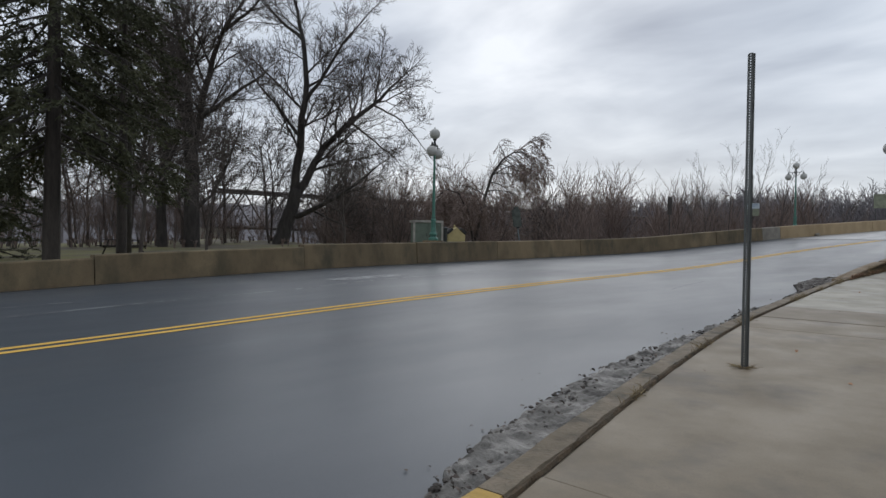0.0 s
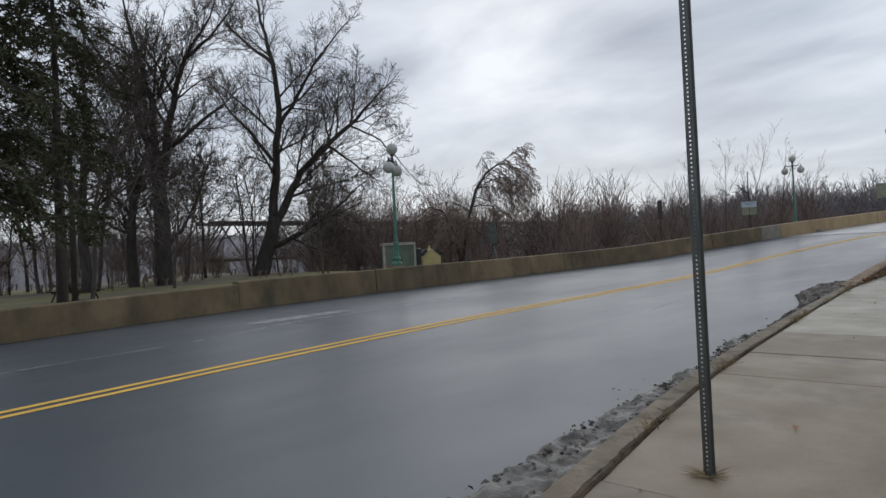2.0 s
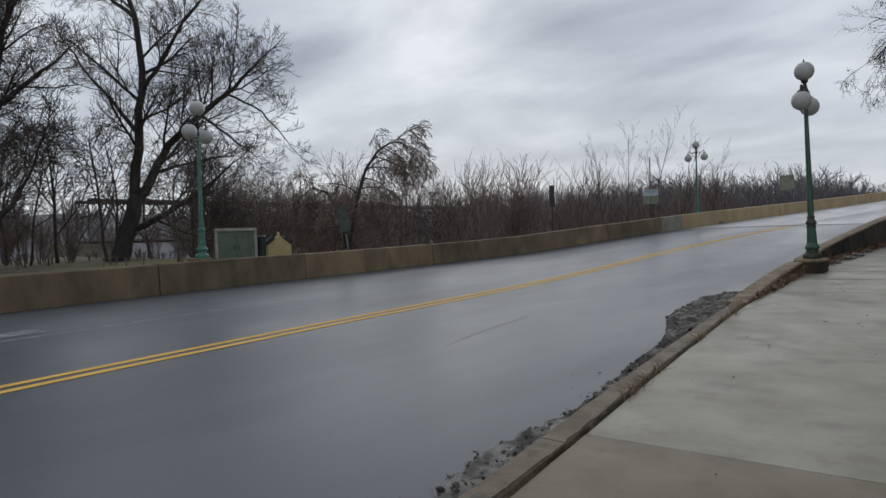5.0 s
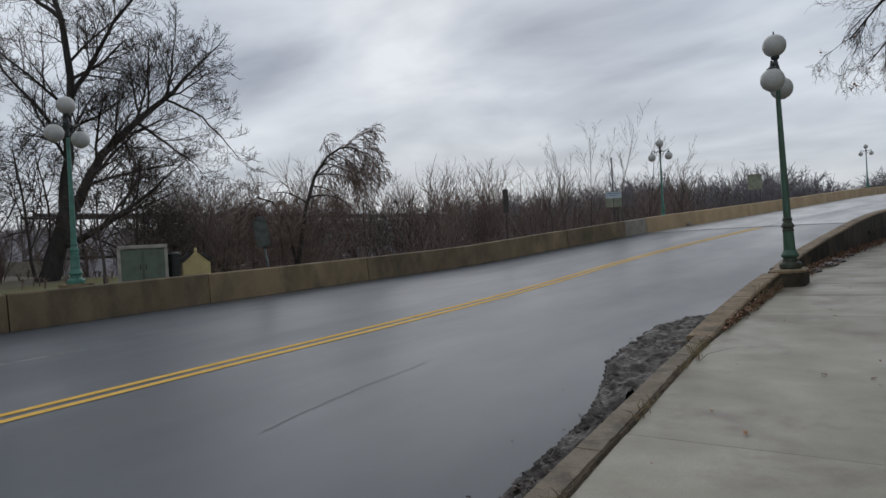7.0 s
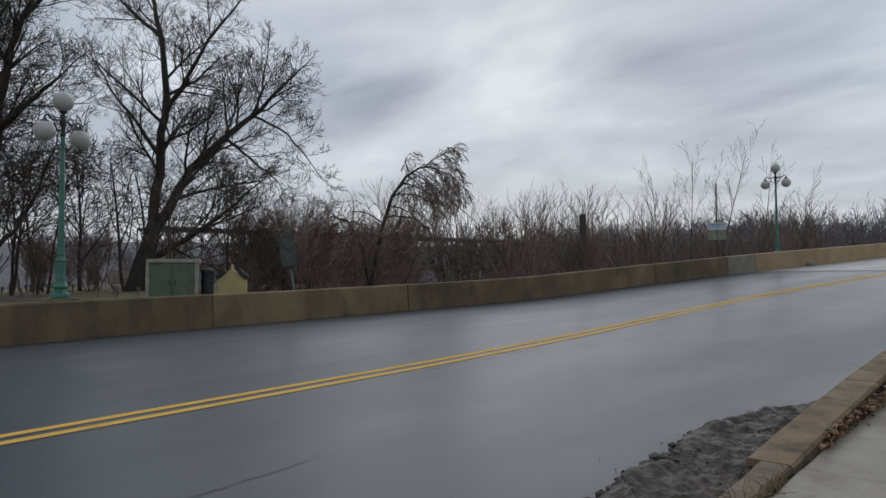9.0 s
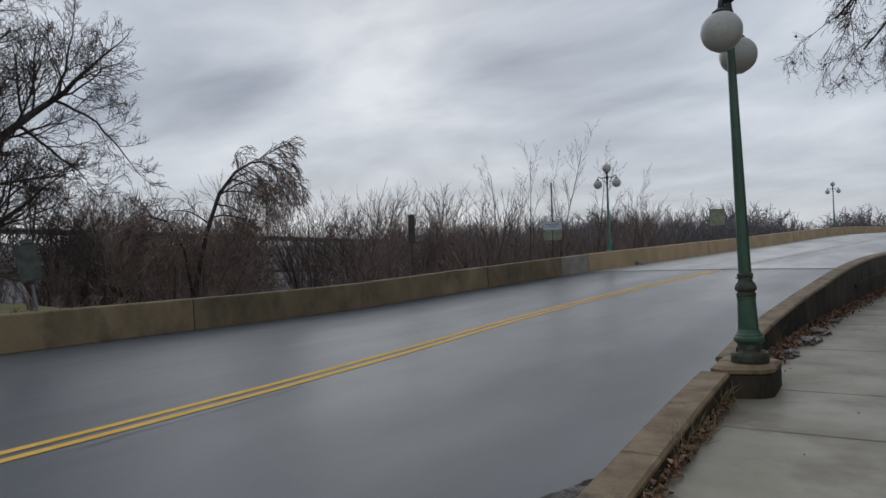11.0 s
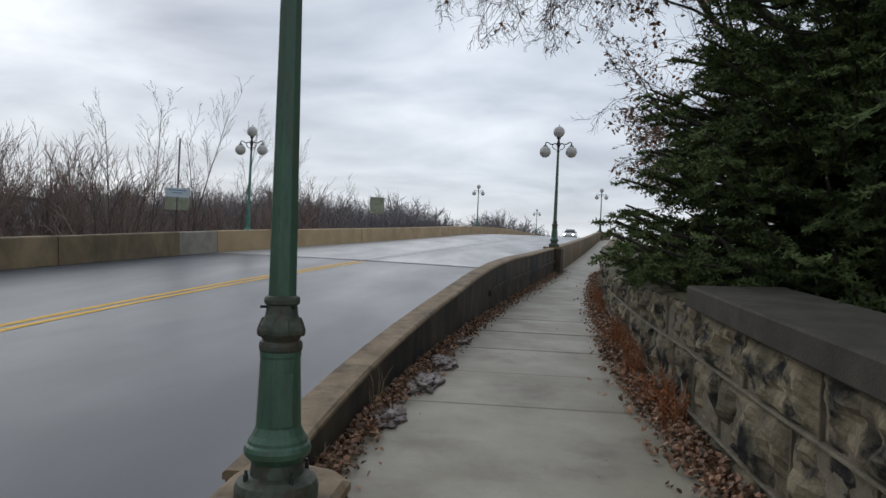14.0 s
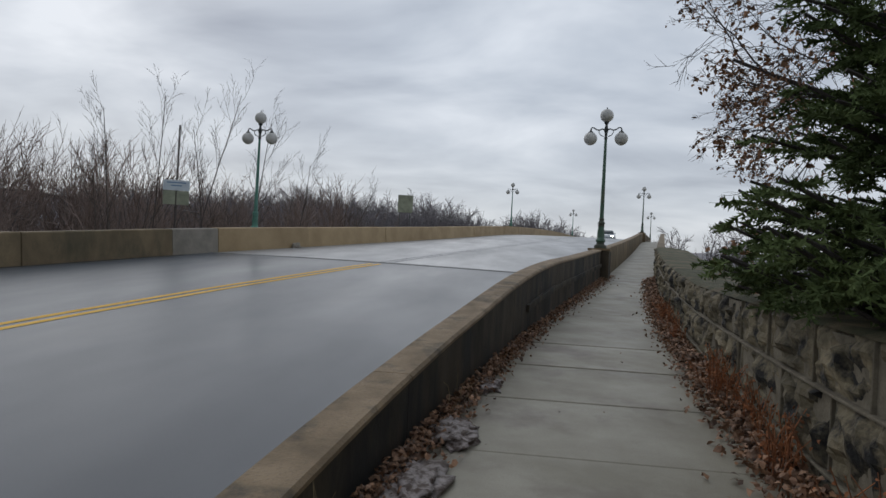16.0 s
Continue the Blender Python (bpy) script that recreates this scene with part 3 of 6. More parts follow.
def street_lamp(at, turn, paint, label, lower=0.0):
    lamp = tagged(new("street_lamp"), label, "street lamp", "globe lamps along the bridge road")
    split, neck = LAMP_BODY.index((0.066, 0.945)), LAMP_BODY.index((0.041, 3.40))
    cast = M_PATINA if paint is M_GREEN else paint
    foot, knop = LAMP_BODY.index((0.116, 0.19)), LAMP_BODY.index((0.094, 0.69))
    part("base", lathe_bm(LAMP_BODY[:foot + 1], 24), cast, lamp, "stained cast foot")
    part("shaft", lathe_bm([(r, z + 0.0005) for r, z in LAMP_BODY[foot:knop + 1]], 24), paint, lamp)
    part("knop", lathe_bm([(r, z + 0.001) for r, z in LAMP_BODY[knop:split + 1]], 24), cast, lamp, "stained cast knop and collar")
    part("pole", lathe_bm([(r, z + 0.0005) for r, z in LAMP_BODY[split:neck + 1]], 16, flute=0.05), paint, lamp, smooth=False)
    part("head", lathe_bm(LAMP_BODY[neck:], 18), M_IRON, lamp, "black iron head casting")
    for sx in (-1, 1):
        arm_v, arm_f = [], []
        pts = [(0.03 * sx, 0, 3.70), (0.12 * sx, 0, 3.735), (0.20 * sx, 0, 3.70), (0.29 * sx, 0, 3.71), (0.38 * sx, 0, 3.775), (0.44 * sx, 0, 3.775), (0.465 * sx, 0, 3.72), (0.465 * sx, 0, 3.64)]
        tube_data(pts, [0.026, 0.022, 0.02, 0.02, 0.019, 0.019, 0.022, 0.03], 8, arm_v, arm_f)
        scroll = [(0.06 * sx, 0, 3.50), (0.15 * sx, 0, 3.53), (0.21 * sx, 0, 3.60), (0.22 * sx, 0, 3.68)]
        tube_data(scroll, [0.014] * 4, 6, arm_v, arm_f)
        arm = raw("arm", arm_v, arm_f, M_IRON, lamp, smooth=True)
        part("fitter", lathe_bm([(0.05, 3.60), (0.085, 3.605), (0.085, 3.635), (0.05, 3.66), (0.03, 3.68)], 16, (0.465 * sx, 0, 0)), M_IRON, arm)
        part("globe", globe_bm((0.465 * sx, 0, 3.43)), M_GLOBE, lamp, "frosted white glass globe", smooth=True)
    part("globe", globe_bm((0, 0, 4.15)), M_GLOBE, lamp, "frosted white glass globe", smooth=True)
    leafv, leaff = [], []
    for i in range(10):
        a = i * 2 * math.pi / 10
        c, s = math.cos(a), math.sin(a)
        b0 = len(leafv)
        for tq, rr, ww in ((0.758, 0.088, 0.014), (0.772, 0.095, 0.024), (0.790, 0.095, 0.026), (0.815, 0.087, 0.020), (0.845, 0.074, 0.008)):
            leafv += [(rr * c + ww * s, rr * s - ww * c, tq), ((rr + 0.014) * c, (rr + 0.014) * s, tq), (rr * c - ww * s, rr * s + ww * c, tq)]
        for q in range(4):
            for e in (0, 1):
                leaff.append((b0 + q * 3 + e, b0 + q * 3 + e + 1, b0 + q * 3 + e + 4, b0 + q * 3 + e + 3))
    raw("leaf_ornament", leafv, leaff, cast, lamp, "cast leaf ornament round the shaft")
    for i in range(3):
        a = i * 2.094
        v, f = [], []
        tube_data([(0.066 * math.cos(a), 0.066 * math.sin(a), 0.895), (0.098 * math.cos(a), 0.098 * math.sin(a), 0.895)], [0.007, 0.007], 6, v, f)
        raw("set_screw", v, f, M_IRON, lamp)
    part("finial", lathe_bm([(0.03, 4.34), (0.03, 4.355), (0.012, 4.37), (0.015, 4.39), (0.003, 4.42)], 10), M_IRON, lamp)
    for i in range(4):
        a = math.pi / 4 + i * math.pi / 2
        part("anchor_bolt", lathe_bm([(0.011, 0.10), (0.011, 0.15), (0.007, 0.152), (0.007, 0.17)], 6, (0.15 * math.cos(a), 0.15 * math.sin(a), 0)), M_IRON, lamp)
    for a in (0.4, 0.4 + math.pi):
        d = box_bm(0.012, 0.10, 0.24, (0, 0, 0), 0.005)
        bmesh.ops.rotate(d, cent=(0, 0, 0), matrix=Matrix.Rotation(-0.045, 3, "Y"), verts=d.verts)
        bmesh.ops.translate(d, vec=(0.099, 0, 0.36), verts=d.verts)
        bmesh.ops.rotate(d, cent=(0, 0, 0), matrix=Matrix.Rotation(a + 3.2, 3, "Z"), verts=d.verts)
        part("hatch", d, paint, lamp, "small access hatch plate")
    lamp.matrix_basis = pose(*at) @ Matrix.Rotation(radians(lower), 4, "Y") @ pose(0, 0, 0, 0, 0, turn)
    return lamp


BR = -12.0
lamp_r = street_lamp((-1.2, 20.02, 1.535), 88, M_GREEN, "dark green iron street lamp with three white globes on a pedestal", -1.1)
lamp_l = street_lamp((-15.25, 14.0, 1.91), 120, M_TEAL, "teal green iron street lamp with three globes behind the barrier")
copy_thing(lamp_r, pose(2.15, 40.55, 3.165, 0, 0, BR + 2))
copy_thing(lamp_l, pose(-9.6, 41.8, 3.02, 0, 0, BR + 4))
for i, (x, y) in enumerate(((11.1, 83.0), (20.0, 125.0))):
    copy_thing(lamp_r, pose(x, y, z_para(y) + 0.05, 0, 0, BR))
for i, (x, y) in enumerate(((-1.3, 85.0), (8.0, 126.0))):
    copy_thing(lamp_l, pose(x, y, z_left(y) + 0.78, 0, 0, BR))

# pedestals


def pedestal(name, x, y, z0, z1, sx, sy, turn, label, material):
    p = tagged(new(name), label, "pedestal", "lamp pedestals", kind="")
    part("block", box_bm(sx, sy, z1 - z0 - 0.07, (0, 0, z0), 0.02), material, p)
    part("cap", box_bm(sx + 0.05, sy + 0.05, 0.068, (0, 0, z1 - 0.068), 0.016), M_COPE, p, "tan weathered cap")
    p.matrix_basis = pose(x, y, 0, 0, 0, turn)
    return p


bm = bmesh.new()
ped_out = [(-1.52, 19.62), (-1.40, 19.54), (-1.06, 19.66), (-0.96, 19.80), (-0.94, 20.40), (-1.06, 20.55), (-1.24, 20.62), (-1.54, 20.62)]
for z in (0.7, 1.468):
    for x, y in ped_out:
        bm.verts.new((x, y, z))
bm.verts.ensure_lookup_table()
n8 = len(ped_out)
for i in range(n8):
    bm.faces.new([bm.verts[j] for j in (i, (i + 1) % n8, (i + 1) % n8 + n8, i + n8)])
bm.faces.new(bm.verts[:n8][::-1])
bm.faces.new(bm.verts[n8:])
bmesh.ops.bevel(bm, geom=[e for e in bm.edges], offset=0.018, segments=2, affect="EDGES")
ped1 = tagged(new("lamp_pedestal"), "low chamfered dark concrete lamp pedestal with a tan top", "pedestal", "lamp pedestals")
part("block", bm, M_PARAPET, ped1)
bm = bmesh.new()
vs = [bm.verts.new((-1.2 + (x + 1.2) * 1.03, 20.02 + (y - 20.02) * 1.02, 1.468)) for x, y in ped_out]
rim_v = [bm.verts.new((-1.2 + (x + 1.2) * 1.03, 20.02 + (y - 20.02) * 1.02, 1.508)) for x, y in ped_out]
top = [bm.verts.new((-1.2 + (x + 1.2) * 0.9, 20.02 + (y - 20.02) * 0.86, 1.534)) for x, y in ped_out]
for i in range(n8):
    bm.faces.new((vs[i], vs[(i + 1) % n8], rim_v[(i + 1) % n8], rim_v[i]))
    bm.faces.new((rim_v[i], rim_v[(i + 1) % n8], top[(i + 1) % n8], top[i]))
bm.faces.new(top)
bm.faces.new(vs[::-1])
part("cap", bm, M_COPE, ped1, "tan sloping cap slab")
pedestal("lamp_pedestal", 2.15, 40.55, 1.6, 3.165, 0.62, 0.95, BR, "square stained concrete lamp pedestal rising from the parapet", M_PARAPET)
pedestal("lamp_pedestal", 11.1, 83.0, 4.3, 5.77, 0.62, 0.95, BR, "square stained concrete lamp pedestal rising from the parapet", M_BARRIER)
for x, y, z, s in ((-15.25, 14.0, 0.6, 1.91), (-9.75, 41.83, -4.5, 3.02), (-1.45, 85.0, 3.5, 5.89)):
    pedestal("lamp_pedestal", x, y, z, s, 0.5, 0.6, BR, "concrete lamp footing behind the barrier", M_BARRIER)

# ---- sign posts ----


def u_post(height, width=0.066):
    """A perforated U-channel post with holes through its web."""
    w, d, t = width, 0.032, 0.005
    holes, verts, faces = int(height / 0.0254), [], []
    hole_w = 0.0085
    zs = [0.0]
    for i in range(holes):
        zc = 0.02 + i * 0.0254
        zs += [zc - hole_w / 2, zc + hole_w / 2]
    zs.append(height)
    xs = [-0.016, -hole_w / 2, hole_w / 2, 0.016]
    idx = {}

    def v(x, y, z):
        k = (round(x, 5), round(y, 5), round(z, 5))
        if k not in idx:
            idx[k] = len(verts)
            verts.append((x, y, z))
        return idx[k]
    for i in range(len(zs) - 1):
        for j in range(3):
            if j == 1 and i % 2 == 1:
                continue
            faces.append((v(xs[j], 0, zs[i]), v(xs[j + 1], 0, zs[i]), v(xs[j + 1], 0, zs[i + 1]), v(xs[j], 0, zs[i + 1])))
    for s in (-1, 1):
        prof = [(s * 0.016, 0), (s * 0.024, d), (s * w / 2, d), (s * w / 2, d + t), (s * 0.02, d + t), (s * 0.012, t)]
        b0 = len(verts)
        for z in (0, height):
            verts.extend((x, y, z) for x, y in prof)
        k = len(prof)
        for j in range(k):
            a, b = b0 + j, b0 + (j + 1) % k
            faces.append((a, b, b + k, a + k))
        faces.append(tuple(b0 + k + j for j in range(k)))
    return verts, faces


pv, pf = u_post(2.96)
post = tagged(new("sign_post"), "bare perforated galvanised steel sign post in the sidewalk", "sign post")
raw("channel", pv, pf, M_GALV, post)
random.seed(3)
mv, mf = [], []
for i in range(60):
    a, r0 = random.uniform(0, 6.28), random.uniform(0.01, 0.03)
    l = random.uniform(0.04, 0.16)
    tube_data([(r0 * math.cos(a), r0 * math.sin(a), 0), ((r0 + l) * math.cos(a), (r0 + l) * math.sin(a), random.uniform(0.005, 0.03))], [0.003, 0.001], 3, mv, mf)
tagged(raw("grass_tuft", mv, mf, M_STRAW), "tuft of dead straw grass round a post foot", "dead grass")
bpy.data.objects["grass_tuft"].location = (0.19, 2.09, z_walk(2.1))
post.matrix_basis = pose(0.19, 2.095, z_walk(2.1) - 0.04, 0, 0, 6)

sa = tagged(new("road_sign"), "narrow dark brown sign seen from behind on a steel post", "road sign")
part("panel", box_bm(0.24, 0.02, 1.0, (0, 0, 3.62), 0.006), M_SIGN_BACK, sa)
raw("post", *u_post(3.9), M_SIGN_BACK, sa)
bpy.data.objects["post"].location.z = 0.75
sa.matrix_basis = pose(-13.3, 31.2, 0, 0, 0, 25)

sb = tagged(new("road_sign"), "pale rectangular street sign on a post behind the barrier", "road sign")
part("panel", box_bm(0.84, 0.02, 0.34, (0, 0, 1.42), 0.006), M_SIGN_PALE, sb)
for i, (wd, zz) in enumerate(((0.6, 1.66), (0.34, 1.56))):
    part("lettering_bar", box_bm(wd, 0.006, 0.035, (0, -0.0135, zz), 0.0), M_SIGN_BLUE, sb, "blue unreadable lettering")
part("lower_panel", box_bm(0.82, 0.015, 0.46, (0.0, 0.02, 0.95), 0.006), M_SIGN_GREEN, sb, "dull green back of a second panel")
part("small_plate", box_bm(0.24, 0.012, 0.28, (-0.08, -0.03, 0.30), 0.004), M_SIGN_PALE, sb, "small white plate")
raw("post", *u_post(3.6), M_SIGN_BACK, sb)
sb.children[-1].location.z = -1.85
sb.matrix_basis = pose(-11.75, 40.3, 2.95, 0, 0, 18)

gs = tagged(new("highway_sign"), "square faded green sign board on posts at the bridge end", "road sign")
part("panel", box_bm(1.15, 0.03, 1.35, (0, 0, 2.35), 0.01), M_SIGN_GREEN, gs)
for s in (-0.4, 0.4):
    part("post", lathe_bm([(0.035, -6), (0.035, 3.6)], 8, (s, 0.05, 0)), M_GALV, gs)
gs.matrix_basis = pose(-9.3, 69.5, 3.45, 0, 0, 8)

# ---- cabinet and little hut behind the barrier ----
cab = tagged(new("utility_cabinet"), "grey green metal utility cabinet with a pale rim", "cabinet")
part("body", box_bm(1.36, 0.8, 1.36, (0, 0, 0), 0.02), M_CAB, cab)
part("rim", box_bm(1.50, 0.92, 0.12, (0, 0, 1.36), 0.02), M_CABTOP, cab, "pale weathered rim")
for s in (-1, 1):
    part("side_frame", box_bm(0.10, 0.12, 1.36, (s * 0.70, -0.42, 0), 0.012), M_CABTOP, cab, "pale weathered side frame")
for s in (-0.34, 0.34):
    d = part("door", box_bm(0.63, 0.03, 1.16, (s, -0.415, 0.1), 0.008), M_CAB, cab)
    part("handle", box_bm(0.03, 0.03, 0.16, (s * 0.25, -0.445, 0.68), 0.006), M_IRON, d, "dark handle")
cab.matrix_basis = pose(-20.05, 18.5, 1.42, 0, 0, 58)
blackbox = tagged(new("litter_bin"), "black metal litter bin beside a small yellow hut", "litter bin")
part("body", lathe_bm([(0.24, 0), (0.26, 0.05), (0.28, 1.05), (0.3, 1.07), (0.3, 1.15), (0.2, 1.2)], 14), M_IRON, blackbox)
blackbox.matrix_basis = pose(-19.75, 19.42, 1.42) @ Matrix.Scale(0.72, 4, (1, 0, 0)) @ Matrix.Scale(0.72, 4, (0, 1, 0))
hut = tagged(new("well_house"), "small cream yellow hut with a dark peaked top", "hut")
part("body", box_bm(0.98, 0.9, 1.02, (0, 0, 0), 0.01), M_HUT, hut)
bm = bmesh.new()
for x, z in ((-0.49, 1.0), (0.49, 1.0), (0, 1.42)):
    for y in (-0.45, 0.45):
        bm.verts.new((x, y, z))
bmesh.ops.convex_hull(bm, input=bm.verts)
part("gable", bm, M_HUT, hut)
for s in (-1, 1):
    bm = box_bm(0.40, 1.06, 0.13, (0, 0, 0), 0.01)
    bmesh.ops.rotate(bm, cent=(0, 0, 0), matrix=Matrix.Rotation(s * 0.70, 3, "Y"), verts=bm.verts)
    bmesh.ops.translate(bm, vec=(s * 0.34, 0, 1.17), verts=bm.verts)
    part("roof_board", bm, M_SHINGLE, hut)
part("finial", lathe_bm([(0.06, 1.36), (0.06, 1.5), (0.02, 1.58)], 8), M_HUT, hut)
hut.matrix_basis = pose(-19.8, 20.3, 1.30, 0, 0, 58) @ Matrix.Scale(0.92, 4)

# ---- wooden shelter beside the sidewalk ----
shelter = tagged(new("bus_shelter"), "cream painted wooden shelter with turned columns and oxblood bands", "shelter")
SX, SY, SZ = 1.09, 6.4, z_walk(6.4)
part("plinth", box_bm(1.9, 2.6, 0.62, (1.05, 1.25, -0.42), 0.02), M_STONE, shelter, "dark stone plinth")
part("plinth_slab", box_bm(2.2, 2.84, 0.06, (0.97, 1.25, 0.20), 0.015), M_GREY_PATCH, shelter, "grey overhanging plinth slab")
for cx, cy in ((0.0, 0.0), (0.0, 2.5), (1.95, 0.0), (1.95, 2.5)):
    col = part("column", lathe_bm([(0.085, 0.26), (0.085, 0.44), (0.07, 0.46), (0.07, 1.12), (0.078, 1.16), (0.066, 1.20), (0.058, 2.83), (0.058, 2.88)], 16, (cx, cy, 0)), M_CREAM, shelter)
    part("shoe", box_bm(0.21, 0.21, 0.20, (cx, cy, 0.26), 0.01), M_SHELTERGREEN, col, "dark green shoe")
    part("band", box_bm(0.20, 0.20, 0.12, (cx, cy, 2.88), 0.01), M_OXBLOOD, col, "oxblood band")
    part("capital", box_bm(0.15, 0.15, 0.75, (cx, cy, 3.0), 0.01), M_SHELTERGREEN, col, "dark green capital")
    for ax, ay in ((1, 0), (-1, 0), (0, 1), (0, -1)):
        br_v, br_f = [], []
        tube_data([(cx + ax * 0.07, cy + ay * 0.07, 2.94), (cx + ax * 0.14, cy + ay * 0.14, 3.13), (cx + ax * 0.20, cy + ay * 0.20, 3.42), (cx + ax * 0.27, cy + ay * 0.27, 3.62)], [0.03, 0.035, 0.035, 0.03], 6, br_v, br_f)
        raw("bracket", br_v, br_f, M_SHELTERGREEN, col, "curved dark bracket")
part("rail", box_bm(0.09, 2.34, 0.07, (0, 1.25, 1.16), 0.012), M_SHELTERGREEN, shelter, "dark green ledge rail")
part("rail", box_bm(1.8, 0.09, 0.07, (0.975, 0, 1.16), 0.012), M_SHELTERGREEN, shelter, "dark green ledge rail")
for i in range(9):
    part("panel_board", box_bm(0.03, 0.235, 0.70, (0.0, 0.2 + i * 0.26, 0.46), 0.006), M_CREAM, shelter)
part("ledge", box_bm(0.24, 0.24, 0.035, (0, 0, 1.13), 0.01), M_SHELTERGREEN, shelter)
part("eave_beam", box_bm(2.7, 0.12, 0.16, (0.97, 0, 3.72), 0.01), M_SHELTERGREEN, shelter)
part("eave_beam", box_bm(2.7, 0.12, 0.16, (0.97, 2.5, 3.72), 0.01), M_SHELTERGREEN, shelter)
for cx in (0.0, 1.95):
    part("eave_beam", box_bm(0.12, 3.2, 0.16, (cx, 1.25, 3.72), 0.01), M_SHELTERGREEN, shelter)
for i in range(8):
    part("rafter_tail", box_bm(0.30, 0.06, 0.10, (-0.2, -0.25 + i * 0.43, 3.84), 0.006), M_SHELTERGREEN, shelter)
bm = bmesh.new()
for x, y, z in ((-0.42, -0.45, 3.95), (2.37, -0.45, 3.95), (2.37, 2.95, 3.95), (-0.42, 2.95, 3.95), (-0.42, -0.45, 3.89), (2.37, -0.45, 3.89), (2.37, 2.95, 3.89), (-0.42, 2.95, 3.89), (0.97, 0.8, 4.8), (0.97, 1.7, 4.8)):
    bm.verts.new((x, y, z))
bmesh.ops.convex_hull(bm, input=bm.verts)
part("roof", bm, M_SHINGLE, shelter, "dark hipped shingle roof")
shelter.matrix_basis = pose(SX + 0.03, SY, SZ + 0.28, 0, 0, 3)

spole = tagged(new("slim_pole"), "slim cream painted pole with a grey lower sleeve", "pole")
part("shaft", lathe_bm([(0.036, 0.62), (0.034, 3.4), (0.02, 3.42)], 14), M_CREAM, spole, smooth=True)
part("sleeve", lathe_bm([(0.046, -0.05), (0.044, 0.60), (0.038, 0.63)], 14), M_GREY_PATCH, spole, "weathered grey sleeve", smooth=True)
spole.matrix_basis = pose(1.45, 4.55, z_walk(4.55), 0.0, 1.0, 0)

# ---- stone wall on the right ----
stone_wall = tagged(new("wall_stone"), "low rock-faced stone retaining wall beside the sidewalk", "stone wall", kind="structure")
random.seed(11)


def coping_top(y):
    return 2.54 + (y - 22.5) * 0.062


def wall_top(y):
    if y < 22.56:
        return coping_top(y) - 0.175
    return 2.40 + max(0.0, y - 23) * 0.018 if y < 29 else 2.508 + (y - 29) * 0.058 + max(0.0, y - 44) * 0.006


solid_run("core", steps(15, 44, 0.5), lambda y: [(x_wall(y) + 0.0405, z_walk(y) - 0.4), (x_wall(y) + 0.0405, wall_top(y) - 0.03), (x_wall(y) + 0.42, wall_top(y) - 0.03), (x_wall(y) + 0.42, z_walk(y) - 0.4)], M_MORTAR, stone_wall, "dark recessed mortar core")


def rock(y0, y1, z0f, z1f, seedv):
    """One rock-faced block between two stations and two bed heights."""
    nx, nz = 16, 11
    verts, faces = [], []
    g = 0.008
    bulge = 0.02 + 0.03 * (math.sin(seedv * 7.3) * 0.5 + 0.5)
    for j in range(nz + 1):
        for i in range(nx + 1):
            fy, fz = i / nx, j / nz
            y = y0 + g + (y1 - y0 - 2 * g) * fy
            z = z0f(y) + g + (z1f(y) - z0f(y) - 2 * g) * fz
            edge = min(fy, 1 - fy, fz, 1 - fz)
            p = Vector((y * 3.1 + seedv, z * 3.6, seedv))
            chip = 0.5 - abs(noise.noise(p * 1.3 + Vector((5, 0, 0))))
            rough_face = bulge + 0.07 * noise.noise(p) + 0.07 * (chip - 0.3) + 0.05 * noise.noise(p * 2.7) + 0.028 * noise.noise(p * 7)
            pit = noise.noise(p * 1.1 + Vector((0, 9, 3)))
            if pit > 0.34:
                rough_face -= (pit - 0.34) * 0.5
            swell = -0.006 if edge == 0 else min(1, edge * 8) * rough_face
            verts.append((x_wall(y) + 0.04 - max(-0.008 if edge == 0 else -0.055, swell), y + 0.006 * noise.noise(p * 3) * (edge > 0), z))
    k = nx + 1
    n0 = len(verts)
    for j in range(nz):
        for i in range(nx):
            a = j * k + i
            faces.append((a, a + k, a + k + 1, a + 1))
    rim = [i for i in range(k)] + [j * k + nx for j in range(1, nz + 1)] + [nz * k + i for i in range(nx - 1, -1, -1)] + [j * k for j in range(nz - 1, 0, -1)]
    for r in rim:
        x, y, z = verts[r]
        verts.append((x + 0.09, y, z))
    m = len(rim)
    for i in range(m):
        faces.append((rim[i], rim[(i + 1) % m], n0 + (i + 1) % m, n0 + i))
    return raw("stone", verts, faces, M_STONE, stone_wall, smooth=False)


def bead(section_y):
    """The outline of a raised ribbon of pointing along a bed joint."""
    def sec(y):
        z, x = section_y(y), x_wall(y) + 0.006 * noise.noise((y * 2.2, 4, 0))
        return [(x + 0.05, z - 0.012), (x + 0.008, z - 0.012), (x - 0.002, z - 0.005), (x - 0.002, z + 0.006), (x + 0.008, z + 0.012), (x + 0.05, z + 0.012)]
    return sec


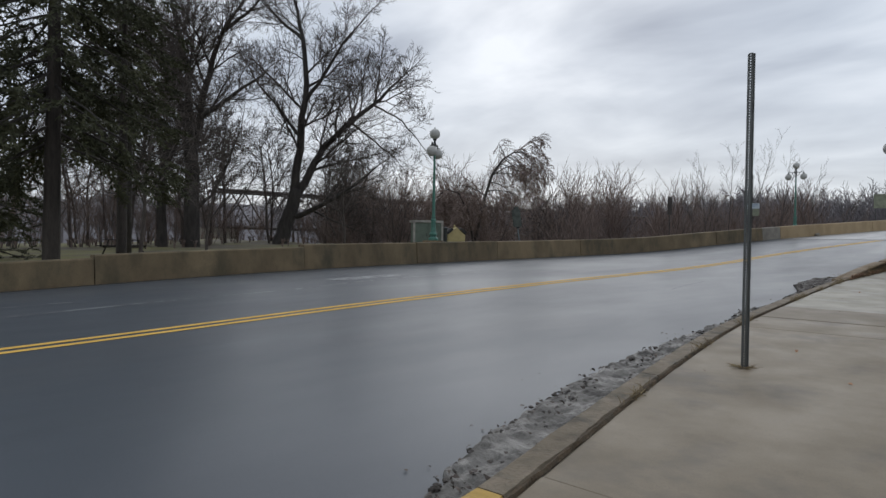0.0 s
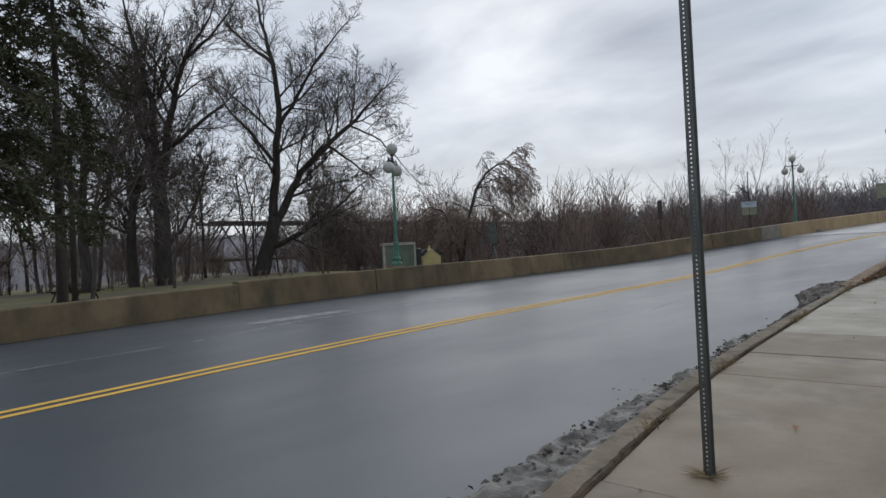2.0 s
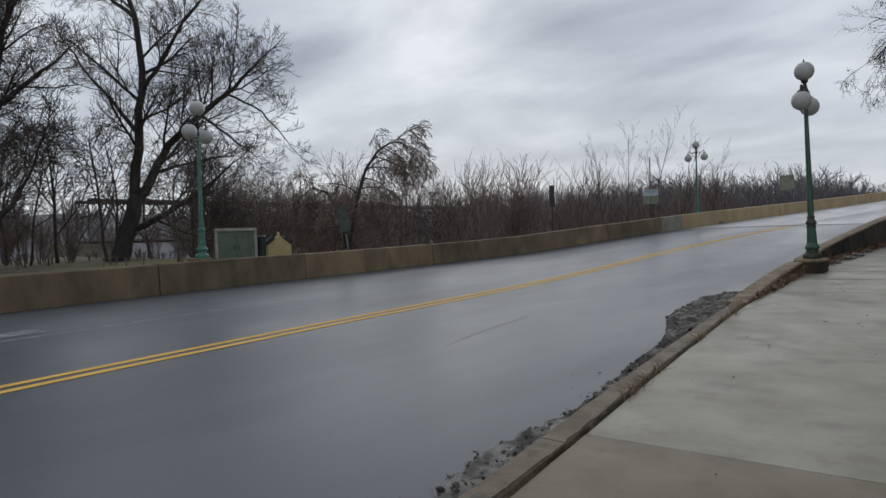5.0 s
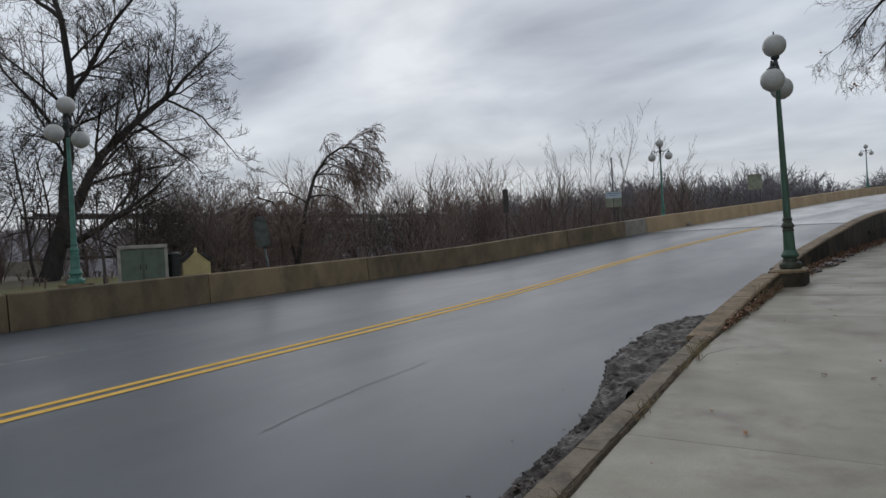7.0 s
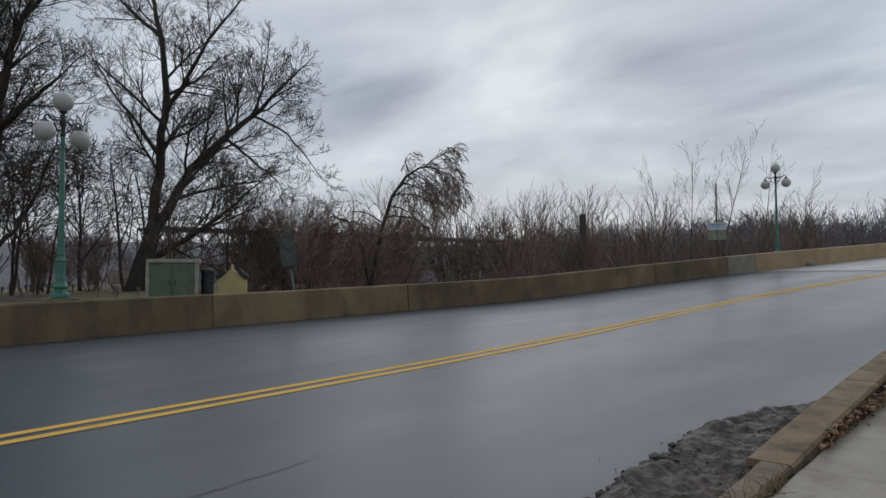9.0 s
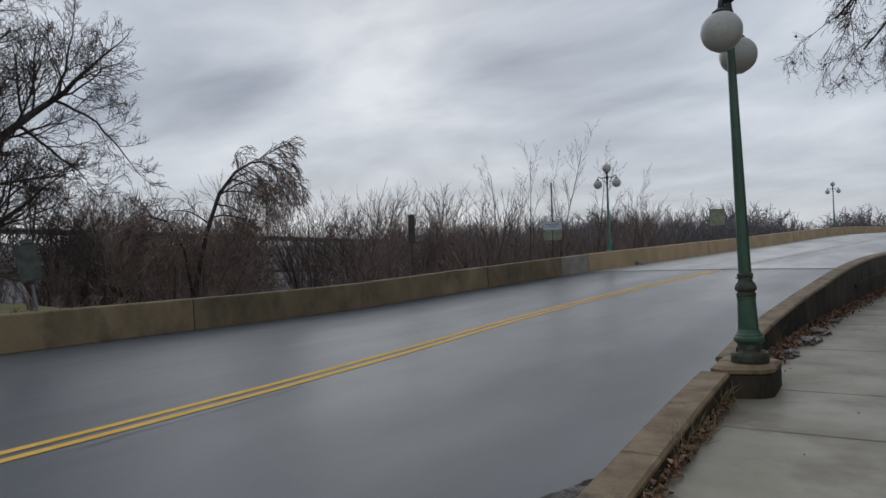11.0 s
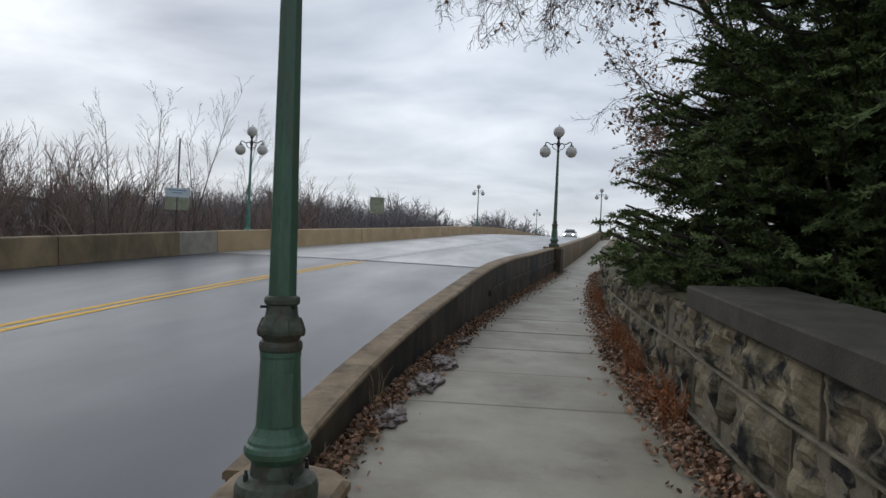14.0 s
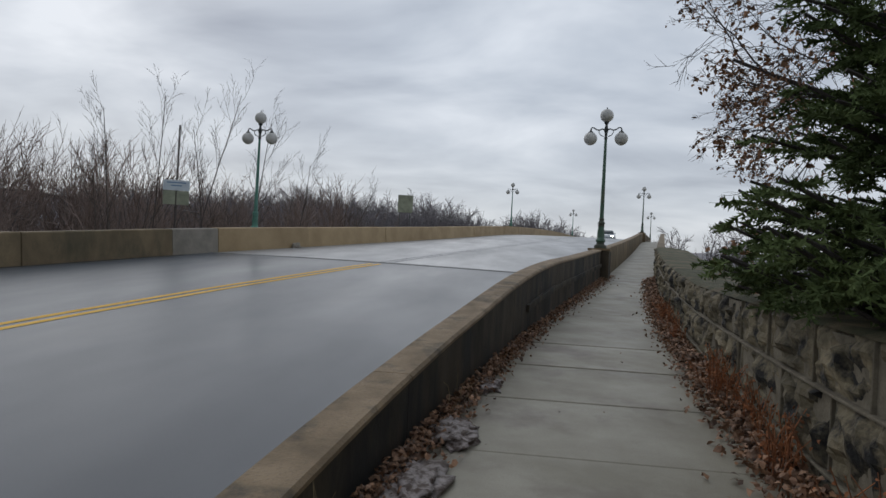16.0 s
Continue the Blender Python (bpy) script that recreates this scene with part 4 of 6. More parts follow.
beds_f = (-0.08, 0.16, 0.62, 1.0)
for c in range(3):
    y = 15.0 - random.uniform(0, 0.3)
    while y < 44:
        w = random.uniform(0.5, 1.05) * (1.3 if c == 1 else 1.0)
        if y < 22.55 < y + w + 0.15:
            w = 22.56 - y
        f0 = lambda yy, c=c: z_walk(yy) + (wall_top(yy) - z_walk(yy)) * beds_f[c]
        f1 = lambda yy, c=c: z_walk(yy) + (wall_top(yy) - z_walk(yy)) * beds_f[c + 1]
        if w > 0.12:
            rock(y, y + w, f0, f1, random.uniform(0, 90))
            xa, za, zb = x_wall(y), f0(y), f1(y)
            raw("mortar_bead", [(xa + dx, y + dy, z) for z in (za + 0.01, zb - 0.01) for dx, dy in ((0.05, -0.008), (0.018, -0.007), (0.014, 0.0), (0.018, 0.007), (0.05, 0.008))],
                [(i, i + 1, i + 6, i + 5) for i in range(4)], M_MORTAR, stone_wall)
        y += w
for c in (1, 2):
    solid_run("mortar_bead", steps(15.0, 44, 0.25), bead(lambda yy, c=c: z_walk(yy) + (wall_top(yy) - z_walk(yy)) * beds_f[c]), M_MORTAR, stone_wall, "pale raised ribbon of pointing")
coping = tagged(new("wall_coping"), "dark grey slate coping slab on the stone wall", "coping", kind="structure")
for a, b in ((15.0, 17.1), (17.1, 19.3), (19.3, 22.57)):
    solid_run("coping_slab", steps(a + 0.004, b - 0.004, 0.4), lambda y: [(x_wall(y) + dx, coping_top(y) + dz) for dx, dz in ((-0.055, -0.172), (-0.065, -0.16), (-0.065, -0.015), (-0.05, 0.0), (0.70, 0.025), (0.72, -0.172))], M_CAPSTONE, coping)
tagged(strip("moss_verge", steps(22.62, 44, 0.5), [lambda y: (x_wall(y) + 0.02, wall_top(y) - 0.005), lambda y: (x_wall(y) + 0.08, wall_top(y) + 0.025), lambda y: (x_wall(y) + 0.5, wall_top(y) + 0.03), lambda y: (x_wall(y) + 1.1, wall_top(y) - 0.05), lambda y: (x_wall(y) + 1.8, wall_top(y) - 0.5)], M_MOSS), "mossy grass verge along the top of the wall", "grass", kind="structure")

far_wall = tagged(new("wall_bridge"), "low concrete wall along the outer side of the bridge sidewalk", "wall", kind="structure")
for a, b in zip(range(44, 164, 8), range(52, 172, 8)):
    solid_run("wall_panel", steps(a + 0.01, b - 0.01, 1.0), lambda y: [(x_wall(y) + 0.03, z_walk(y) - 0.4), (x_wall(y) + 0.03, z_walk(y) + 0.88), (x_wall(y) + 0.36, z_walk(y) + 0.88), (x_wall(y) + 0.36, z_walk(y) - 1.4)], M_BARRIER, far_wall)

# leaning sign panel on a steel pole behind the barrier
lean_sign = tagged(new("park_sign"), "grey green park sign panel on a leaning pale steel pole", "sign")
part("pole", lathe_bm([(0.035, -0.6), (0.035, 2.2)], 10), mat("pale_teal_steel", (0.20, 0.25, 0.26), 0.5, (0.12, 0.15, 0.155), 6, 60, 0.1), lean_sign, "pale teal steel pole")
bm = box_bm(0.52, 0.07, 0.98, (0, -0.03, 1.55), 0.03)
part("panel", bm, M_SIGN_GREY, lean_sign)
part("cap", box_bm(0.30, 0.10, 0.14, (0.04, -0.03, 2.53), 0.03), M_SIGN_GREY, lean_sign)
part("bracket", box_bm(0.14, 0.10, 0.10, (0, -0.02, 1.46), 0.01), M_IRON, lean_sign, "dark clamp bracket")
lean_sign.matrix_basis = pose(-15.25, 19.8, 1.35) @ Matrix.Rotation(radians(62), 4, "Z") @ Matrix.Rotation(radians(-9), 4, "Y") @ Matrix.Scale(0.82, 4)

# ---- vegetation ----


class Wood:
    """Collects branches: thick ones for the trunk mesh, thin ones for the crown."""

    def __init__(self, seed):
        self.rng = random.Random(seed)
        self.tv, self.tf, self.cv, self.cf, self.tips = [], [], [], [], []

    def limb(self, pts, r0, r1, thick):
        n = len(pts)
        rad = [r0 + (r1 - r0) * i / (n - 1) for i in range(n)]
        sides = 8 if r0 > 0.12 else (5 if r0 > 0.035 else 3)
        tube_data(pts, rad, sides, *((self.tv, self.tf) if thick else (self.cv, self.cf)))

    def sprout(self, p, d, length, r, level, cfg):
        """Grows one branch from p along d, then its children."""
        g = self.rng
        n = cfg["segs"][level]
        pts, q, dd = [Vector(p)], Vector(p), Vector(d).normalized()
        for i in range(n):
            w = cfg["wander"][level]
            dd = (dd + Vector((g.uniform(-w, w), g.uniform(-w, w), g.uniform(-w, w) + cfg["rise"][level]))).normalized()
            q = q + dd * (length / n)
            pts.append(q.copy())
        last = level == len(cfg["segs"]) - 1
        self.limb(pts, r, r * (0.35 if not last else 0.25), r > cfg["thick"])
        if last:
            self.tips.append((pts[-1], dd))
            return
        self.children(pts, length, r, level, cfg)

    def children(self, pts, length, r, level, cfg, start=None):
        g, n = self.rng, len(pts) - 1
        k = cfg["kids"][level]
        f0 = cfg["from"][level] if start is None else start
        for j in range(k):
            f = f0 + (1 - f0) * (j + g.uniform(0.1, 0.9)) / k
            i = min(int(f * n), n - 1)
            t = f * n - i
            p = pts[i].lerp(pts[i + 1], t)
            ax = (pts[i + 1] - pts[i]).normalized()
            side = Vector((g.gauss(0, 1), g.gauss(0, 1), g.gauss(0, 0.6)))
            side = (side - ax * side.dot(ax)).normalized()
            a = radians(g.uniform(*cfg["angle"][level]))
            d = ax * math.cos(a) + side * math.sin(a)
            l = length * g.uniform(*cfg["ratio"][level]) * (1.15 - 0.5 * f)
            self.sprout(p, d, l, max(cfg["least"], r * (1 - 0.6 * f) * cfg["shrink"][level]), level + 1, cfg)

    def thing(self, name, label, category, bark, twig, group="", trunk_name="trunk"):
        t = tagged(new(name), label, category, group)
        if self.tv:
            raw(trunk_name, self.tv, self.tf, bark, t, smooth=True)
        if self.cv:
            raw("crown", self.cv, self.cf, twig, t)
        return t


BIG = dict(segs=(7, 6, 4, 3, 2, 1), wander=(0.10, 0.18, 0.22, 0.24, 0.24, 0.22), rise=(0.04, 0.05, 0.04, 0.02, 0.02, 0.03), kids=(7, 7, 7, 6, 4), ratio=((0.5, 0.8), (0.42, 0.68), (0.42, 0.72), (0.42, 0.75), (0.45, 0.8)),
           angle=((30, 55), (28, 55), (25, 55), (25, 55), (20, 50)), shrink=(0.62, 0.66, 0.66, 0.66, 0.7), thick=0.05, least=0.0115)
BIG["from"] = (0.4, 0.25, 0.2, 0.15, 0.15)


def ramify(w, p, d, length, r, depth, least, droop=0.0):
    """One branch with ever finer children, drawn by the length left to it."""
    g = w.rng
    n = 4 if length > 2.2 else (3 if length > 0.9 else 2)
    pts, q, dd = [Vector(p)], Vector(p), Vector(d).normalized()
    for i in range(n):
        dd = (dd + Vector((g.uniform(-1, 1), g.uniform(-1, 1), g.uniform(-1, 1) + 0.30 - droop)) * 0.19).normalized()
        q = q + dd * (length / n)
        pts.append(q.copy())
    w.limb(pts, r, max(least * 0.7, r * 0.4), r > 0.05)
    if depth == 0 or length < 0.45:
        w.tips.append((pts[-1], dd))
        return
    k = min(9, int(3.4 + length * 1.3))
    for j in range(k):
        f = 0.15 + 0.85 * (j + g.uniform(0.2, 0.9)) / k
        i = min(int(f * n), n - 1)
        c = pts[i].lerp(pts[i + 1], f * n - i)
        ax = (pts[i + 1] - pts[i]).normalized()
        side = Vector((g.gauss(0, 1), g.gauss(0, 1), g.gauss(0.1, 0.8)))
        side = (side - ax * side.dot(ax)).normalized()
        a = radians(g.uniform(25, 58))
        ramify(w, c, ax * math.cos(a) + side * math.sin(a), length * g.uniform(0.42, 0.72) * (1.12 - 0.45 * f), max(least, r * g.uniform(0.4, 0.62) * (1 - 0.45 * f)), depth - 1, least, droop)


def shaped_tree(name, at, limbs, seed, label, right, least=0.0125, bark=M_BARK, twig=M_TWIG):
    """A tree whose main limbs are given as (sideways, up, depth) points with radii."""
    w = Wood(seed)
    g = w.rng
    rv = Vector((right[0], right[1], 0)).normalized()
    fv = Vector((-rv.y, rv.x, 0))
    for pts, r0, r1, kid in limbs:
        P = [rv * s + fv * d + Vector((0, 0, u)) for s, u, d in pts]
        fine = []
        for a, b in zip(P, P[1:]):
            for i in range(3):
                q = a.lerp(b, i / 3)
                if fine:
                    q = q + Vector((g.uniform(-1, 1), g.uniform(-1, 1), g.uniform(-1, 1))) * 0.03 * (b - a).length
                fine.append(q)
        fine.append(P[-1])
        w.limb(fine, r0, r1, True)
        ln, n = sum((b - a).length for a, b in zip(P, P[1:])), len(fine) - 1
        for j in range(kid):
            f = 0.16 + 0.84 * (j + g.uniform(0.1, 0.9)) / kid
            i = min(int(f * n), n - 1)
            c = fine[i].lerp(fine[i + 1], f * n - i)
            ax = (fine[i + 1] - fine[i]).normalized()
            side = Vector((g.gauss(0, 1), g.gauss(0, 1), g.gauss(0.15, 0.7)))
            side = (side - ax * side.dot(ax)).normalized()
            a = radians(g.uniform(28, 62))
            r = (r0 + (r1 - r0) * f) * g.uniform(0.32, 0.5)
            ramify(w, c, ax * math.cos(a) + side * math.sin(a), min(ln * 0.6, 1.4 + r * g.uniform(26, 38)), max(least, r), 3, least)
        if kid:
            ramify(w, fine[-1], fine[-1] - fine[-2], 2.2, r1, 3, least)
    t = w.thing(name, label, "tree", bark, twig)
    t.location = at
    return t


# the leaning tree: sideways is along the road's far side
shaped_tree("tree", (-46.0, 27.2, 0.6), [
    ([(-0.5, -0.6, 0), (0.1, 1.6, 0), (0.7, 3.6, 0.1), (1.2, 5.6, 0.2)], 0.74, 0.52, 0),
    ([(1.0, 5.0, 0.2), (1.4, 9.0, 0.2), (1.8, 13.0, 0), (1.8, 17.4, -0.3), (1.1, 20.8, -0.4), (0.5, 24, -0.5)], 0.40, 0.07, 15),
    ([(0.9, 4.4, 0.2), (2.2, 7.0, 0.5), (3.4, 9.4, 0.8), (5.6, 11.6, 1.0), (7.6, 13.2, 1.2), (9.2, 14.8, 1.1), (10.4, 16.0, 1.0)], 0.40, 0.06, 17),
    ([(1.2, 3.2, 0), (3.0, 4.0, -0.8), (5.0, 5.0, -1.4), (6.8, 6.2, -1.8), (8.4, 7.6, -2.0)], 0.26, 0.05, 10),
    ([(1.8, 13, 0), (3.6, 15.4, -0.6), (5.2, 18.0, -1.0), (7.4, 20.6, -1.2)], 0.19, 0.05, 12),
    ([(1.75, 18.2, -0.3), (-0.6, 20.2, 0.6), (-2.6, 22.5, 1.0)], 0.17, 0.05, 8),
    ([(5.6, 11.6, 1.0), (7.2, 10.4, 0.2), (9.2, 8.8, -0.6), (9.8, 8.2, -0.8)], 0.12, 0.03, 8),
    ([(7.6, 13.2, 1.2), (9.6, 12.2, 0.5), (11.2, 10.6, 0.0), (12.2, 9.2, -0.3)], 0.10, 0.03, 9),
    ([(1.5, 10.0, 0.2), (-0.4, 12.4, 1.2), (-2.4, 14.6, 2.0), (-4.2, 17.4, 2.4)], 0.17, 0.05, 9),
    ([(7.6, 13.2, 1.2), (8.0, 15.4, 2.0), (8.2, 17.8, 2.6)], 0.12, 0.04, 8),
], 21, "leaning bare deciduous tree with dark spreading limbs", (0.708, 0.706))
# the broad double-trunked tree
shaped_tree("tree", (-44.5, 18.0, 0.5), [
    ([(0.5, -0.4, 0), (0.4, 3.8, 0), (0.2, 7.2, 0.1), (0, 9.9, 0.2)], 0.62, 0.46, 0),
    ([(0, 9.6, 0.2), (-1.2, 12.2, 0.5), (-2.3, 14.8, 0.9), (-4.2, 17.5, 1.2), (-5.7, 19.4, 1.4)], 0.33, 0.06, 13),
    ([(0.1, 9.7, 0.2), (0, 13.7, 0), (-0.6, 16.8, -0.5), (-1.3, 21.0, -1.0)], 0.32, 0.06, 12),
    ([(0.5, 8.4, 0.1), (1.3, 11.6, -0.4), (2.1, 14.1, -0.8), (3.1, 16.4, -1.0), (5.0, 19.0, -1.2)], 0.34, 0.06, 14),
    ([(0.6, 9.9, 0), (2.5, 10.8, -0.8), (4.8, 12.2, -1.5), (6.0, 12.8, -1.8)], 0.22, 0.05, 10),
    ([(0.5, 3.2, 0), (1.6, 4.6, 0.6), (2.7, 7.2, 1.0), (3.6, 9.6, 1.2)], 0.16, 0.04, 8),
    ([(-2.0, -0.6, 0.4), (-2.1, 3.2, 0.4), (-2.0, 6.6, 0.5), (-2.5, 9.4, 0.8), (-3.8, 11.8, 1.2), (-5.4, 14.2, 1.6)], 0.44, 0.07, 15),
    ([(-2.0, 6.6, 0.5), (-1.4, 10.2, 1.6), (-1.8, 14.0, 2.4), (-2.2, 18.0, 2.8)], 0.22, 0.05, 10),
    ([(3.1, 16.4, -1.0), (5.2, 17.4, -1.8), (7.2, 19.4, -2.4)], 0.14, 0.04, 8),
], 22, "broad bare deciduous tree with two dark trunks", (0.772, 0.636))
shaped_tree("tree", (-41.0, 12.0, 0.5), [
    ([(0, -0.3, 0), (0.1, 5, 0), (0.6, 11, 0.3), (0.4, 18, 0)], 0.36, 0.06, 13),
    ([(0.2, 6, 0), (-1.8, 9, 0.4), (-3.8, 14, 0.5)], 0.20, 0.05, 9),
    ([(0.5, 8, 0), (2.6, 11, 0.4), (3.8, 16, 0.5)], 0.18, 0.05, 9),
], 23, "slim bare deciduous tree among other trunks", (0.36, 0.93))

MID = dict(segs=(6, 4, 3, 2, 1), wander=(0.12, 0.18, 0.2, 0.2, 0.2), rise=(0.06, 0.08, 0.05, 0.03, 0.02), kids=(8, 6, 4, 3), ratio=((0.4, 0.7), (0.45, 0.7), (0.45, 0.7), (0.5, 0.8)),
           angle=((25, 50), (28, 55), (28, 60), (25, 55)), shrink=(0.55, 0.6, 0.6, 0.7), thick=0.04, least=0.020)
MID["from"] = (0.22, 0.2, 0.2, 0.15)
BRUSH = dict(segs=(5, 4, 3, 1), wander=(0.12, 0.16, 0.18, 0.2), rise=(0.05, 0.10, 0.08, 0.04), kids=(6, 3, 2), ratio=((0.4, 0.75), (0.45, 0.75), (0.45, 0.8)),
             angle=((15, 40), (18, 42), (18, 45)), shrink=(0.5, 0.6, 0.7), thick=0.03, least=0.014)
BRUSH["from"] = (0.15, 0.15, 0.15)


def brush_clump(seed, height, stems, spread, cfg=BRUSH, twig=M_TWIG_RED, name="shrub", label="bare reddish-brown brush clump in winter", category="shrub", r=0.035):
    w = Wood(seed)
    for i in range(stems):
        a = w.rng.uniform(0, 6.28)
        lean = w.rng.uniform(0.0, spread)
        base = Vector((0.5 * lean * math.cos(a), 0.5 * lean * math.sin(a), -0.2))
        w.sprout(base, (lean * math.cos(a), lean * math.sin(a), 1), height * w.rng.uniform(0.65, 1.0), r * w.rng.uniform(0.7, 1.2), 0, cfg)
    return w.thing(name, label, category, M_TWIG, twig, trunk_name="trunk")


rng = random.Random(77)
mids = [brush_clump(300 + i, h, 1, 0.12, MID, M_TWIG, "tree", "bare slender deciduous tree in the riverside thicket", "tree", r=0.13) for i, h in enumerate((9.5, 11, 13))]
clumps = [brush_clump(400 + i, h, s, 0.5) for i, (h, s) in enumerate(((4.2, 7), (5.2, 8), (6.2, 7), (3.0, 9)))]
FAN = dict(BRUSH, segs=(6, 5, 3, 2), kids=(8, 4, 3), wander=(0.06, 0.09, 0.12, 0.14), rise=(0.05, 0.12, 0.10, 0.06), angle=((14, 36), (16, 38), (18, 42)), least=0.016)
fans = [brush_clump(500 + i, h, n_, 0.46, FAN, M_TWIG_RED, "tree", "bare multi-stemmed tree fanning out of the brush", "tree", r=0.105) for i, (h, n_) in enumerate(((7.5, 5), (9.0, 4), (10.0, 6), (9.0, 3)))]


def top_of(thing):
    return max(v.co.z for ch in thing.children for v in ch.data.vertices)


def plant(kinds, spots, group="", lo=0.8, hi=1.2, rise=None):
    """Plants copies; rise gives how high the tops stand above eye level for each metre of distance."""
    for x, y in spots:
        k = rng.choice(kinds)
        gz = ground_z(x, y) - 0.05
        size = rng.uniform(lo, hi)
        if rise:
            top = 2.0 + math.hypot(x, y - 10) * rng.uniform(*rise)
            size = max(0.3, (top - gz) / heights[k])
        m = pose(x, y, gz, 0, 0, rng.uniform(0, 360)) @ Matrix.Scale(size, 4)
        if k not in planted:
            k.matrix_basis = m
            planted.add(k)
            if group:
                k["group"] = group
        else:
            c = copy_thing(k, pose(0, 0, 0))
            c.matrix_basis = m
            if group:
                c["group"] = group


planted = set()
heights = {k: top_of(k) for k in mids + clumps + fans}


def spread(n, a0, a1, d0, d1, back=4.0):
    """Spots between two bearings and two distances, kept behind the barrier."""
    out = []
    while len(out) < n:
        a, d = radians(rng.uniform(a0, a1)), rng.uniform(d0, d1)
        x, y = d * math.sin(a), 12 + d * math.cos(a)
        if x < x_bar(y) - back:
            out.append((x, y))
    return out


# brush close behind the barrier towards the bridge, multi-stemmed trees further back
plant(clumps, spread(7, -56, -16, 26, 52, 5.2), group="riverside brush", rise=(0.0, 0.06))
plant(clumps, spread(11, -64, -22, 38, 70, 7.0), group="riverside brush", rise=(0.02, 0.08))
plant(fans, spread(34, -62, -27, 46, 92, 9.0), group="riverside trees", rise=(0.095, 0.158))
plant(fans, spread(18, -29, -12, 50, 100, 9.0), group="riverside trees", rise=(0.06, 0.115))
plant(mids, spread(16, -66, -30, 48, 98, 10.0), group="riverside trees", rise=(0.08, 0.13))
# trees and brush behind the lawn
plant(mids, [(-52 + rng.uniform(-6, 6), y) for y in np.arange(-6, 34, 3.0)], group="trees behind the lawn", lo=0.9, hi=1.35)
plant(clumps, [(-53 + rng.uniform(-5, 7), y) for y in np.arange(-8, 32, 2.0)], group="brush behind the lawn", lo=0.8, hi=1.2)
plant(mids, [(-34, 24.5), (-36.5, 15.5), (-30.5, 9.0)], group="trees behind the lawn", lo=0.7, hi=0.9)

plant(clumps, [(rng.uniform(-62, -47), rng.uniform(12, 48)) for k in range(14)], group="brush behind the lawn", rise=(0.03, 0.09))
plant(mids, [(rng.uniform(-64, -50), rng.uniform(10, 44)) for k in range(9)], group="trees behind the lawn", rise=(0.14, 0.24))

# arching tree
arch = Wood(61)
AR = Vector((0.55, 0.83, 0)).normalized()
spine = [Vector((0, 0, -0.5)) + AR * s + Vector((0, 0, u)) for s, u in ((0, 0), (0.3, 4.0), (0.9, 7.0), (1.6, 9.2), (2.5, 10.5), (3.4, 11.1), (4.2, 11.2), (4.8, 10.7))]
arch.limb(spine, 0.16, 0.03, True)
ARC = dict(MID, rise=(0, -0.22, -0.30, -0.30, -0.25), kids=(22, 7, 5, 3), angle=((25, 70), (20, 55), (20, 60), (20, 60)), ratio=((0.18, 0.36), (0.45, 0.75), (0.45, 0.7), (0.4, 0.65)))
ARC["from"] = (0.3, 0.2, 0.15, 0.15)
arch.children(spine, 13, 0.12, 0, ARC)
arc_l = [Vector((0, 0, -0.5)) + AR * s + Vector((0, 0, u)) for s, u in ((0, 0), (0.1, 3.5), (-0.3, 6.0), (-1.2, 7.6), (-2.2, 7.9), (-3.0, 7.2))]
arch.limb(arc_l, 0.12, 0.03, True)
arch.children(arc_l, 9, 0.09, 0, ARC)
for s in range(6):
    arch.sprout(AR * (s - 3) * 0.7, (rng.uniform(-0.3, 0.3), rng.uniform(-0.3, 0.3), 1), rng.uniform(4, 6.5), 0.05, 0, dict(MID, kids=(7, 5, 4, 2)))
archt = arch.thing("tree", "arching bare tree with drooping vine-hung twigs", "tree", M_BARK, M_TWIG_RED)
archt.location = (-31.8, 35.85, -1.3)

# birch-like saplings behind the barrier near the bridge
SAP = dict(segs=(7, 4, 3, 2), wander=(0.05, 0.14, 0.2, 0.2), rise=(0.05, 0.16, 0.10, 0.05), kids=(15, 5, 3), ratio=((0.14, 0.30), (0.35, 0.6), (0.35, 0.6)), angle=((22, 40), (20, 40), (20, 45)),
           shrink=(0.42, 0.6, 0.7), thick=0.03, least=0.0065)
SAP["from"] = (0.25, 0.2, 0.2)
for i, (x, y, h, lx, ly) in enumerate(((-15.2, 42.4, 10.5, -0.05, 0.02), (-14.5, 43.2, 11.5, 0.02, 0.0), (-13.9, 44.6, 12.8, 0.07, 0.02), (-13.0, 45.2, 10.6, 0.04, 0.0), (-12.6, 46.6, 12.0, 0.16, 0.05),
                                    (-12.0, 47.2, 9.0, 0.0, 0.0), (-11.8, 48.8, 10.6, 0.24, 0.05), (-10.9, 51.5, 9.6, 0.42, 0.08), (-11.2, 53.0, 8.8, 0.5, 0.1), (-16.6, 44.0, 9.0, -0.08, 0.0), (-17.5, 47, 9.4, 0.1, 0.0))):
    w = Wood(700 + i)
    w.sprout((0, 0, -0.3), (lx, ly, 1), h * 0.85, 0.036, 0, SAP)
    t = w.thing("sapling", "tall thin bare sapling leaning behind the barrier", "tree", M_TWIG, M_TWIG, "saplings by the bridge", trunk_name="stem")
    t.location = (x, y, ground_z(x, y))

